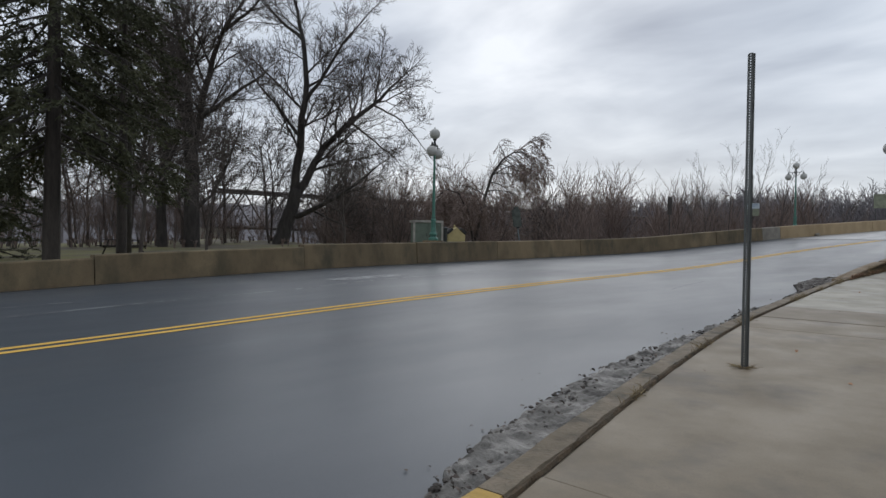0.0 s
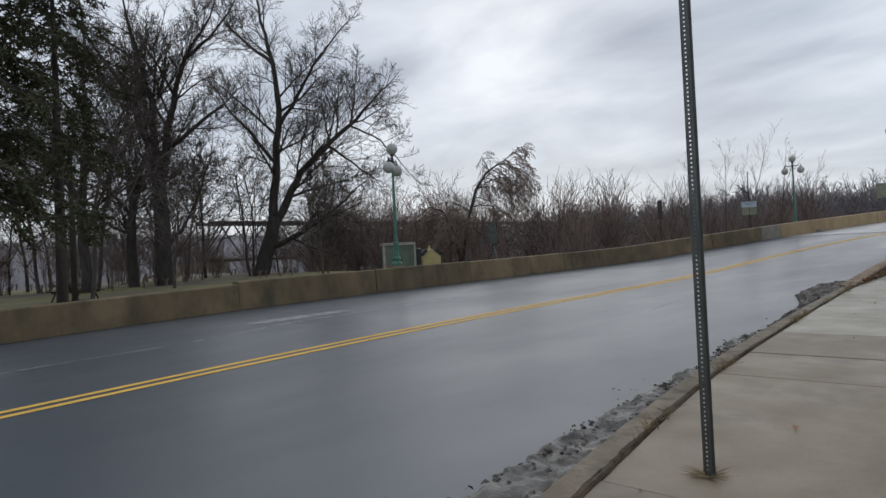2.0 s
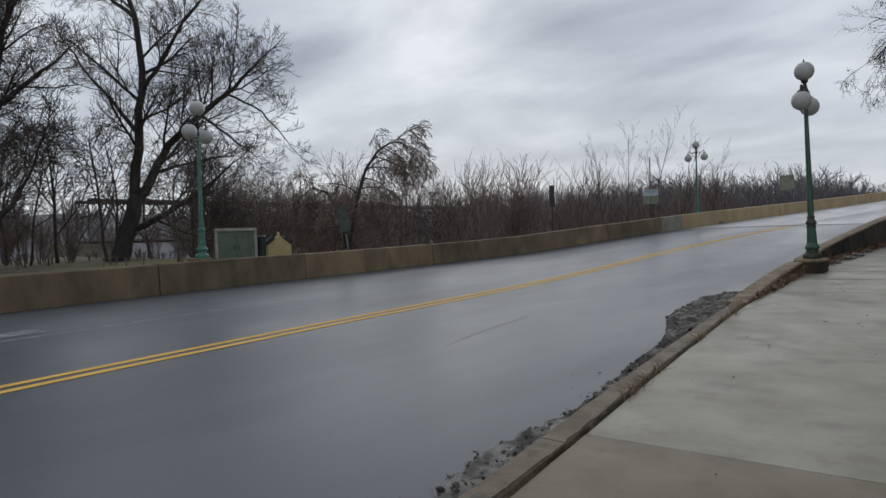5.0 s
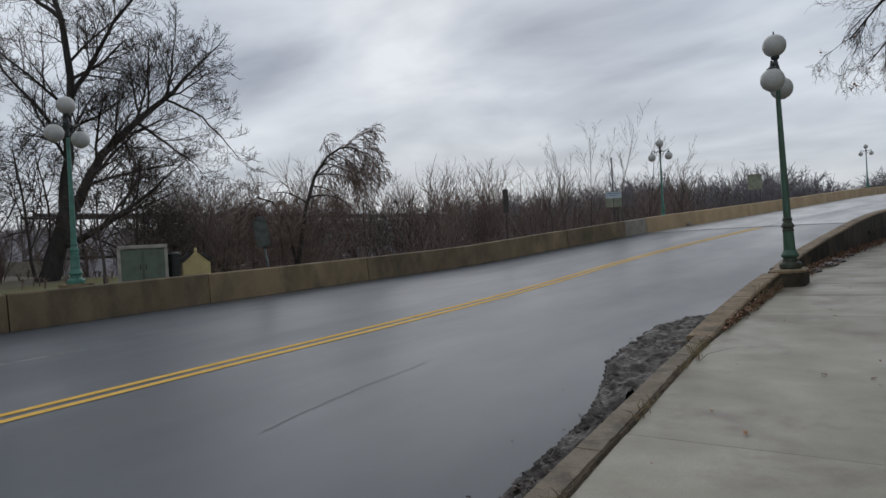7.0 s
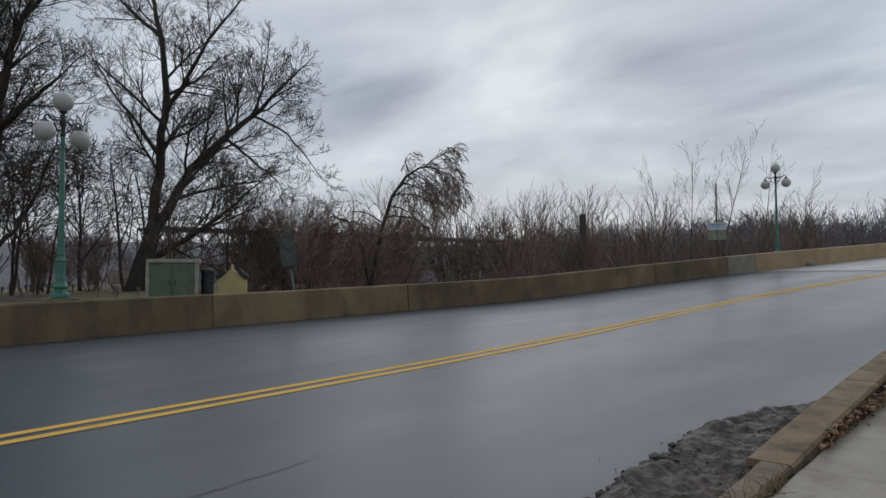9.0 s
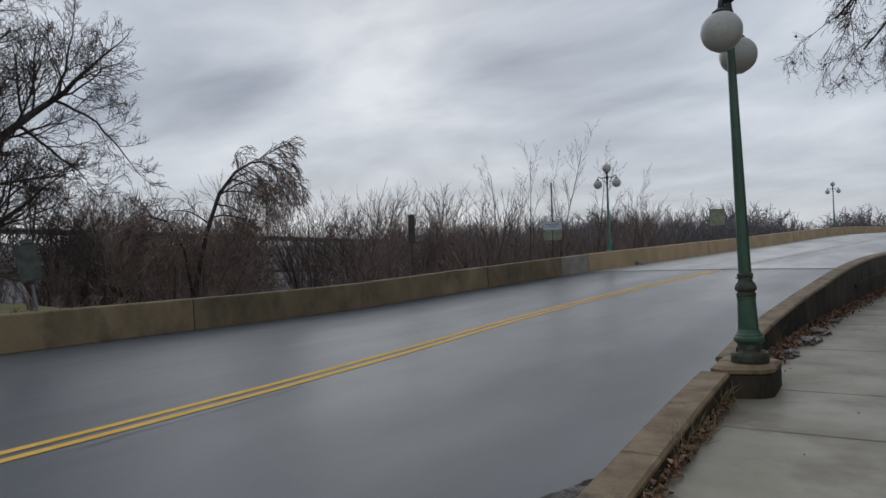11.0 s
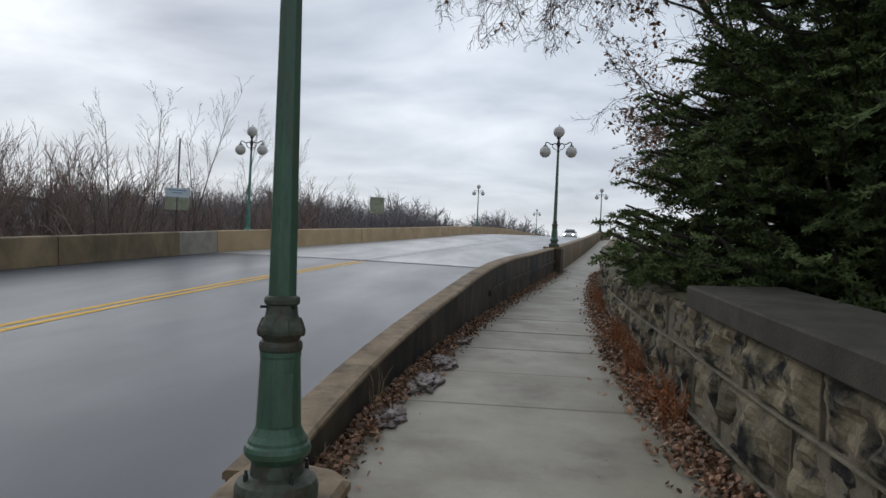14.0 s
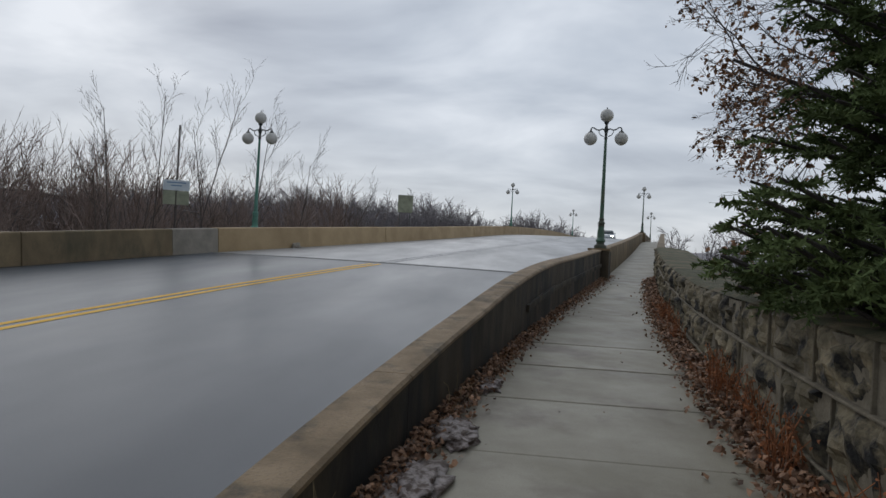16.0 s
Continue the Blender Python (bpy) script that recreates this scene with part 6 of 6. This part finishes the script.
for i in range(520):
    yc = g.choice((0.4, 2.9, 5.1, 8.6, 8.9, 9.4, 11.2, 12.7, 13.9, 15.6, 16.9, 17.6, 18.3))
    y = yc + g.gauss(0, 0.16)
    x = x_kerb(y) + g.gauss(0.0, 0.025)
    z, h, lx = z_walk(y), g.uniform(0.02, 0.09), g.gauss(0, 0.03)
    tube_data([(x, y, z), (x + lx * 0.4, y + g.gauss(0, 0.02), z + h * 0.6), (x + lx * 1.3, y + g.gauss(0, 0.05), z + h)], [0.003, 0.0025, 0.001], 3, wv, wf)
tagged(raw("seam_grass", wv, wf, M_STRAW), "short straw blades growing from the kerb seam", "dead grass", kind="stuff")
M_TAR = mat("dark_road_crack", (0.042, 0.046, 0.051), 0.6, None, 8, 80, 0.2)
x_crack = smooth_interp((9.8, 10.4, 11.0, 11.6, 12.2, 13.0), (-3.86, -3.98, -4.06, -4.12, -4.16, -4.22))
painted("road_crack", lambda y: x_crack(y) + 0.05 * noise.noise((y * 2.5, 1, 0)) + 0.02 * noise.noise((y * 9, 1, 0)), 9.9, 12.6, 0.009, M_TAR, "thin dark crack in the asphalt", 0.06)
painted("road_crack", lambda y: x_yel(y) + 0.36 + 0.04 * noise.noise((y * 2.5, 5, 0)) + 0.015 * noise.noise((y * 9, 5, 0)), 15.5, 18.6, 0.010, M_TAR, "thin dark crack beside the yellow line", 0.06)

# silt and broken edge along the kerb
x_silt = smooth_interp((-3, -1.8, -0.8, 0.5, 1.7, 4.1, 6.1, 7.1, 8.2, 9.8, 11.4, 12.4, 13.2, 14.2, 15.7, 16.6, 17.4, 18.6, 19.4), (0.35, -0.15, -0.52, -0.8, -1.0, -1.17, -1.28, -1.5, -1.4, -1.55, -1.70, -1.96, -2.2, -2.3, -2.35, -2.06, -1.8, -1.8, -1.6))


def silt_run(name, y0, y1, hgt, material, label, seed):
    ys = steps(y0, y1, 0.03)
    ncol, verts, faces = 28, [], []
    for y in ys:
        fade = min(1, (y - y0) / 0.25, (y1 - y) / 0.25)
        xi = x_kerb(y) - 0.215
        xo = x_silt(y) + 0.10 * noise.noise((y * 1.9, seed, 0)) + 0.05 * noise.noise((y * 6.5, seed, 2))
        xo = min(xo, xi - 0.03)
        for j in range(ncol):
            f = j / (ncol - 1)
            x = xi + (xo - xi) * f
            bump = noise.noise((x * 4 + 3 * noise.noise((x * 2, y * 2, seed)), y * 4, seed)) * 0.8 + noise.noise((x * 9, y * 8, seed + 2)) * 0.5 + noise.noise((x * 19, y * 17, seed + 5)) * 0.35
            rim_ = 0.5 * hgt * max(0.0, 1 - abs(f - 0.86) / 0.14) * (0.6 + noise.noise((y * 2.5, seed, 7)))
            big = noise.noise((x * 1.9 + 5, y * 1.5, seed))
            lift = (hgt * (1 - 0.6 * f) * (0.75 + 0.9 * big + 0.7 * bump) + rim_ + 0.014 + 0.012 * max(0, bump)) * max(0, fade)
            if j == ncol - 1:
                lift = -0.02
            verts.append((x + 0.012 * bump, y, road_z(x, y) + lift))
    for i in range(len(ys) - 1):
        for j in range(ncol - 1):
            a = i * ncol + j
            faces.append((a, a + 1, a + ncol + 1, a + ncol))
    return tagged(raw(name, verts, faces, material, smooth=False), label, "road silt", kind="stuff")


silt_run("road_silt", -2.6, 9.9, 0.060, M_SLUSH, "grey gritty silt and ice crust along the kerb", 4)
silt_run("road_silt", 9.7, 17.2, 0.10, M_MUD, "dark muddy leaf heap in the gutter", 9)
silt_run("road_silt", 17.0, 19.4, 0.03, M_MUD, "thin muddy leaf streak in the gutter", 12)
lv, lf = [], []
for i in range(1100):
    y = g.uniform(-2.2, 19.2)
    xi, xo = x_kerb(y) - 0.24, x_silt(y) - 0.02
    x = xi + (xo - xi) * g.random() ** 0.8
    if g.random() < 0.04:
        x = xo - abs(g.gauss(0, 0.25))
        leaf_quad((x, y, road_z(x, y) + 0.006), 0.03, g, lv, lf, 0.9)
        continue
    leaf_quad((x, y, road_z(x, y) + 0.035 * (1 - 0.4 * (x - xi) / (xo - xi)) + 0.03 * g.random()), g.choice((0.03, 0.04, 0.055)), g, lv, lf, 0.6)
M_DARKLEAF = mat("rotting_dark_leaf", (0.085, 0.062, 0.045), 0.6, (0.04, 0.03, 0.025), 6, 60, 0.2, per_piece=0.6, island=True)
tagged(raw("gutter_leaves", lv, lf, M_DARKLEAF), "dark rotting leaves on the gutter silt", "leaf litter", kind="stuff")
# pebbles and clods on the silt
pb_v, pb_f = [], []
ico = bmesh.new()
bmesh.ops.create_icosphere(ico, subdivisions=1, radius=1)
iv, if_ = [v.co.copy() for v in ico.verts], [tuple(v.index for v in f.verts) for f in ico.faces]
ico.free()
for i in range(900):
    y = g.uniform(-2.2, 18.5) if i < 420 else g.uniform(9.9, 17.0)
    xi, xo = x_kerb(y) - 0.24, x_silt(y)
    f_ = g.uniform(0.1, 1.06) if i < 150 else g.uniform(0.80, 1.02)
    x = xi + (xo - xi) * f_
    s = g.choice((0.005, 0.008, 0.011, 0.018)) if i < 150 else g.uniform(0.008, 0.03 if i < 420 else 0.05)
    z = road_z(x, y) + 0.045 * (1 - 0.5 * (x - xi) / (xo - xi)) + s * 0.3
    b = len(pb_v)
    sx, sy, sz = (s * g.uniform(0.7, 1.3) for _ in range(3))
    pb_v += [(x + v.x * sx, y + v.y * sy, z + v.z * sz * 0.7) for v in iv]
    pb_f += [tuple(k + b for k in f) for f in if_]
tagged(raw("gutter_clods", pb_v, pb_f, M_MUD), "small clods and stones in the gutter", "gravel", kind="stuff")
# dirty snow lumps and a rag of plastic by the parapet


def lump(name, at, s, material, label, category, seed):
    bm = bmesh.new()
    bmesh.ops.create_icosphere(bm, subdivisions=4, radius=1)
    for v in bm.verts:
        k = 1 + 0.45 * noise.noise(v.co * 2.0 + Vector((seed, 0, 0))) + 0.32 * noise.noise(v.co * 5 + Vector((seed, 0, 0))) + 0.18 * noise.noise(v.co * 11 + Vector((seed, 0, 0)))
        v.co = Vector((v.co.x * s[0] * k, v.co.y * s[1] * k, max(-0.2, v.co.z) * s[2] * k))
    ob = part(name, bm, material, smooth=True)
    ob.location = at
    return tagged(ob, label, category)


M_ICE = mat("dirty_ice", (0.36, 0.31, 0.29), 0.55, (0.18, 0.145, 0.13), 14, 60, 0.7, stain=(0.09, 0.06, 0.045), stain_scale=14, stain_at=(0.48, 0.58))
for i, (y, dx, s) in enumerate(((23.75, 0.22, (0.19, 0.40, 0.075)), (24.75, 0.22, (0.16, 0.30, 0.07)), (22.5, 0.17, (0.15, 0.34, 0.06)), (26.3, 0.16, (0.12, 0.3, 0.05)))):
    lump("ice_lump", (x_kerb(y) + dx, y, z_walk(y) + 0.01), s, M_ICE, "lump of dirty old ice among leaves at the parapet foot", "ice", i * 7)
lump("concrete_chunk", (-8.75, 43.7, road_z(-8.75, 43.7) + 0.02), (0.17, 0.22, 0.16), M_GREY_PATCH, "broken pale concrete chunk at the barrier foot", "rubble", 3)

# ---- steel truss bridge across the river ----
truss = tagged(new("truss_bridge"), "long dark steel railway truss bridge beyond the trees", "bridge")
TA, TB, NT = Vector((-92, 46, 0)), Vector((-60, 300, 0)), 34


def tbar(name, p, q, w):
    v, f = [], []
    tube_data([p, q], [w, w], 4, v, f)
    return raw(name, v, f, M_STEEL, truss)


TOP, BOT = 9.4, 3.6
for off in (Vector((0, 0, 0)), Vector((-5, 0.6, 0))):
    for k in range(NT):
        a, b = TA.lerp(TB, k / NT) + off, TA.lerp(TB, (k + 1) / NT) + off
        m = a.lerp(b, 0.5)
        up_, dn = Vector((0, 0, TOP)), Vector((0, 0, BOT))
        tbar("top_chord", a + up_, b + up_, 0.24)
        tbar("bottom_chord", a + dn, b + dn, 0.28)
        tbar("diagonal", a + dn, m + up_, 0.15)
        tbar("diagonal", m + up_, b + dn, 0.15)
        tbar("upright", a + dn, a + up_, 0.11)
for k in range(0, NT + 1, 6):
    p = TA.lerp(TB, k / NT) + Vector((-2.5, 0, 0))
    part("pier", box_bm(3.0, 8.0, 10.0, (p.x, p.y, -6.6), 0.2), M_GREY_PATCH, truss, "grey stone pier")
# river between the banks
tagged(raw("river", [(-110, 60, -4.2), (-62, 60, -4.2), (60, 420, -4.2), (-260, 420, -4.2)], [(0, 1, 2, 3)], M_WATER), "grey river water glimpsed through the trees", "water", kind="structure")

# ---- picnic table and utility pole on the lawn ----
pt = tagged(new("picnic_table"), "weathered wooden picnic table on the lawn", "picnic table")
for i in range(5):
    part("tabletop_board", box_bm(1.8, 0.135, 0.04, (0, -0.29 + i * 0.145, 0.72), 0.006), M_PINE_BARK, pt)
for s in (-1, 1):
    for k in range(2):
        part("bench_board", box_bm(1.8, 0.13, 0.04, (0, s * (0.62 + 0.14 * k), 0.43), 0.006), M_PINE_BARK, pt)
    for e in (-0.6, 0.6):
        v, f = [], []
        tube_data([(e, s * 0.78, 0), (e, s * 0.28, 0.72)], [0.05, 0.05], 4, v, f)
        raw("leg", v, f, M_PINE_BARK, pt)
    part("cross_beam", box_bm(0.05, 1.6, 0.09, (s * 0.6 + 0.05, 0, 0.35), 0.006), M_PINE_BARK, pt)
pt.matrix_basis = pose(-31.5, 8.6, ground_z(-31.5, 8.6), 0, 0, 35)
pole = tagged(new("utility_pole"), "bare dark wooden pole standing on the lawn", "pole")
part("shaft", lathe_bm([(0.13, -0.5), (0.12, 3), (0.10, 6.6), (0.09, 6.62)], 10), M_BARK, pole, smooth=True)
pole.location = (-28.3, 7.6, ground_z(-28.3, 7.6))

# ---- sedan far up the bridge with its headlights on ----
M_CARPAINT = mat("silver_car_paint", (0.42, 0.45, 0.46), 0.28, (0.38, 0.41, 0.42), 2, 40, 0.0, metal=0.7, coat=0.8, rough_var=0.03)
M_GLASS = plain("dark_car_glass", (0.03, 0.04, 0.045), 0.06)
M_TYRE = plain("black_tyre_rubber", (0.015, 0.015, 0.016), 0.85)
M_RIM = plain("silver_alloy", (0.45, 0.46, 0.47), 0.3, 0.9)
M_HEADLIGHT = plain("lit_headlight", (1.0, 0.97, 0.80), 0.3, 0.0, 14.0)
M_TAIL = plain("red_tail_lamp", (0.35, 0.01, 0.01), 0.25)
car = tagged(new("car"), "silver sedan on the bridge with its headlights on", "car")


def car_shell(sections, material, name, parent, label=""):
    """Skins cross-sections (y, half width low, half width high, z low, z mid, z high)."""
    v, f = [], []
    for y, wl_, wh, z0, z1, z2 in sections:
        v += [(-wl_ * 0.93, y, z0), (-wl_, y, (z0 + z1) / 2), (-wl_ * 0.99, y, z1), (-wh, y, z2 - 0.03), (-wh * 0.8, y, z2), (wh * 0.8, y, z2), (wh, y, z2 - 0.03), (wl_ * 0.99, y, z1), (wl_, y, (z0 + z1) / 2), (wl_ * 0.93, y, z0)]
    k = 10
    for i in range(len(sections) - 1):
        for j in range(k):
            a, b = i * k + j, i * k + (j + 1) % k
            f.append((a, b, b + k, a + k))
    f.append(tuple(range(k))[::-1])
    f.append(tuple((len(sections) - 1) * k + j for j in range(k)))
    return raw(name, v, f, material, parent, label, smooth=True)


car_shell([(-2.42, 0.70, 0.62, 0.35, 0.55, 0.68), (-2.30, 0.84, 0.70, 0.24, 0.60, 0.76), (-1.8, 0.90, 0.78, 0.20, 0.68, 0.88), (-1.0, 0.91, 0.80, 0.18, 0.75, 0.97), (0.2, 0.91, 0.80, 0.18, 0.78, 0.98), (1.3, 0.91, 0.80, 0.18, 0.80, 1.0), (2.0, 0.90, 0.78, 0.22, 0.82, 1.04), (2.36, 0.84, 0.72, 0.30, 0.82, 1.02), (2.43, 0.74, 0.66, 0.42, 0.75, 0.95)], M_CARPAINT, "body", car)
car_shell([(-1.15, 0.76, 0.70, 0.93, 0.95, 0.99), (-0.45, 0.77, 0.62, 0.93, 1.1, 1.36), (0.1, 0.77, 0.60, 0.93, 1.12, 1.45), (0.8, 0.77, 0.60, 0.93, 1.12, 1.44), (1.35, 0.76, 0.62, 0.93, 1.08, 1.30), (1.95, 0.74, 0.68, 0.95, 0.99, 1.05)], M_GLASS, "cabin", car, "dark glazed cabin")
car_shell([(-0.28, 0.62, 0.58, 1.39, 1.40, 1.44), (0.1, 0.64, 0.60, 1.41, 1.42, 1.47), (0.8, 0.64, 0.60, 1.40, 1.41, 1.46), (1.15, 0.62, 0.58, 1.34, 1.36, 1.39)], M_CARPAINT, "roof", car)
for sx in (-1, 1):
    part("headlight", box_bm(0.34, 0.10, 0.13, (sx * 0.62, -2.36, 0.60), 0.03), M_HEADLIGHT, car, "lit headlight")
    part("tail_lamp", box_bm(0.36, 0.08, 0.14, (sx * 0.62, 2.40, 0.78), 0.03), M_TAIL, car, "red tail lamp")
    part("mirror", box_bm(0.18, 0.10, 0.12, (sx * 0.98, -0.72, 0.97), 0.03), M_CARPAINT, car)
    for yy in (-1.42, 1.38):
        bm = lathe_bm([(0.20, -0.10), (0.31, -0.11), (0.33, -0.07), (0.33, 0.07), (0.31, 0.11), (0.20, 0.10)], 22)
        bmesh.ops.rotate(bm, cent=(0, 0, 0), matrix=Matrix.Rotation(math.pi / 2, 3, "Y"), verts=bm.verts)
        bmesh.ops.translate(bm, vec=(sx * 0.80, yy, 0.33), verts=bm.verts)
        tyre = part("wheel", bm, M_TYRE, car)
        bm = lathe_bm([(0.05, -0.115), (0.20, -0.105), (0.20, 0.105), (0.05, 0.115)], 12)
        bmesh.ops.rotate(bm, cent=(0, 0, 0), matrix=Matrix.Rotation(math.pi / 2, 3, "Y"), verts=bm.verts)
        bmesh.ops.translate(bm, vec=(sx * 0.805, yy, 0.33), verts=bm.verts)
        part("rim", bm, M_RIM, tyre, "alloy rim")
CX, CY = 12.1, 114.0
car.matrix_basis = pose(CX, CY, road_z(CX, CY) + 0.01, 2.0, 0, BR)
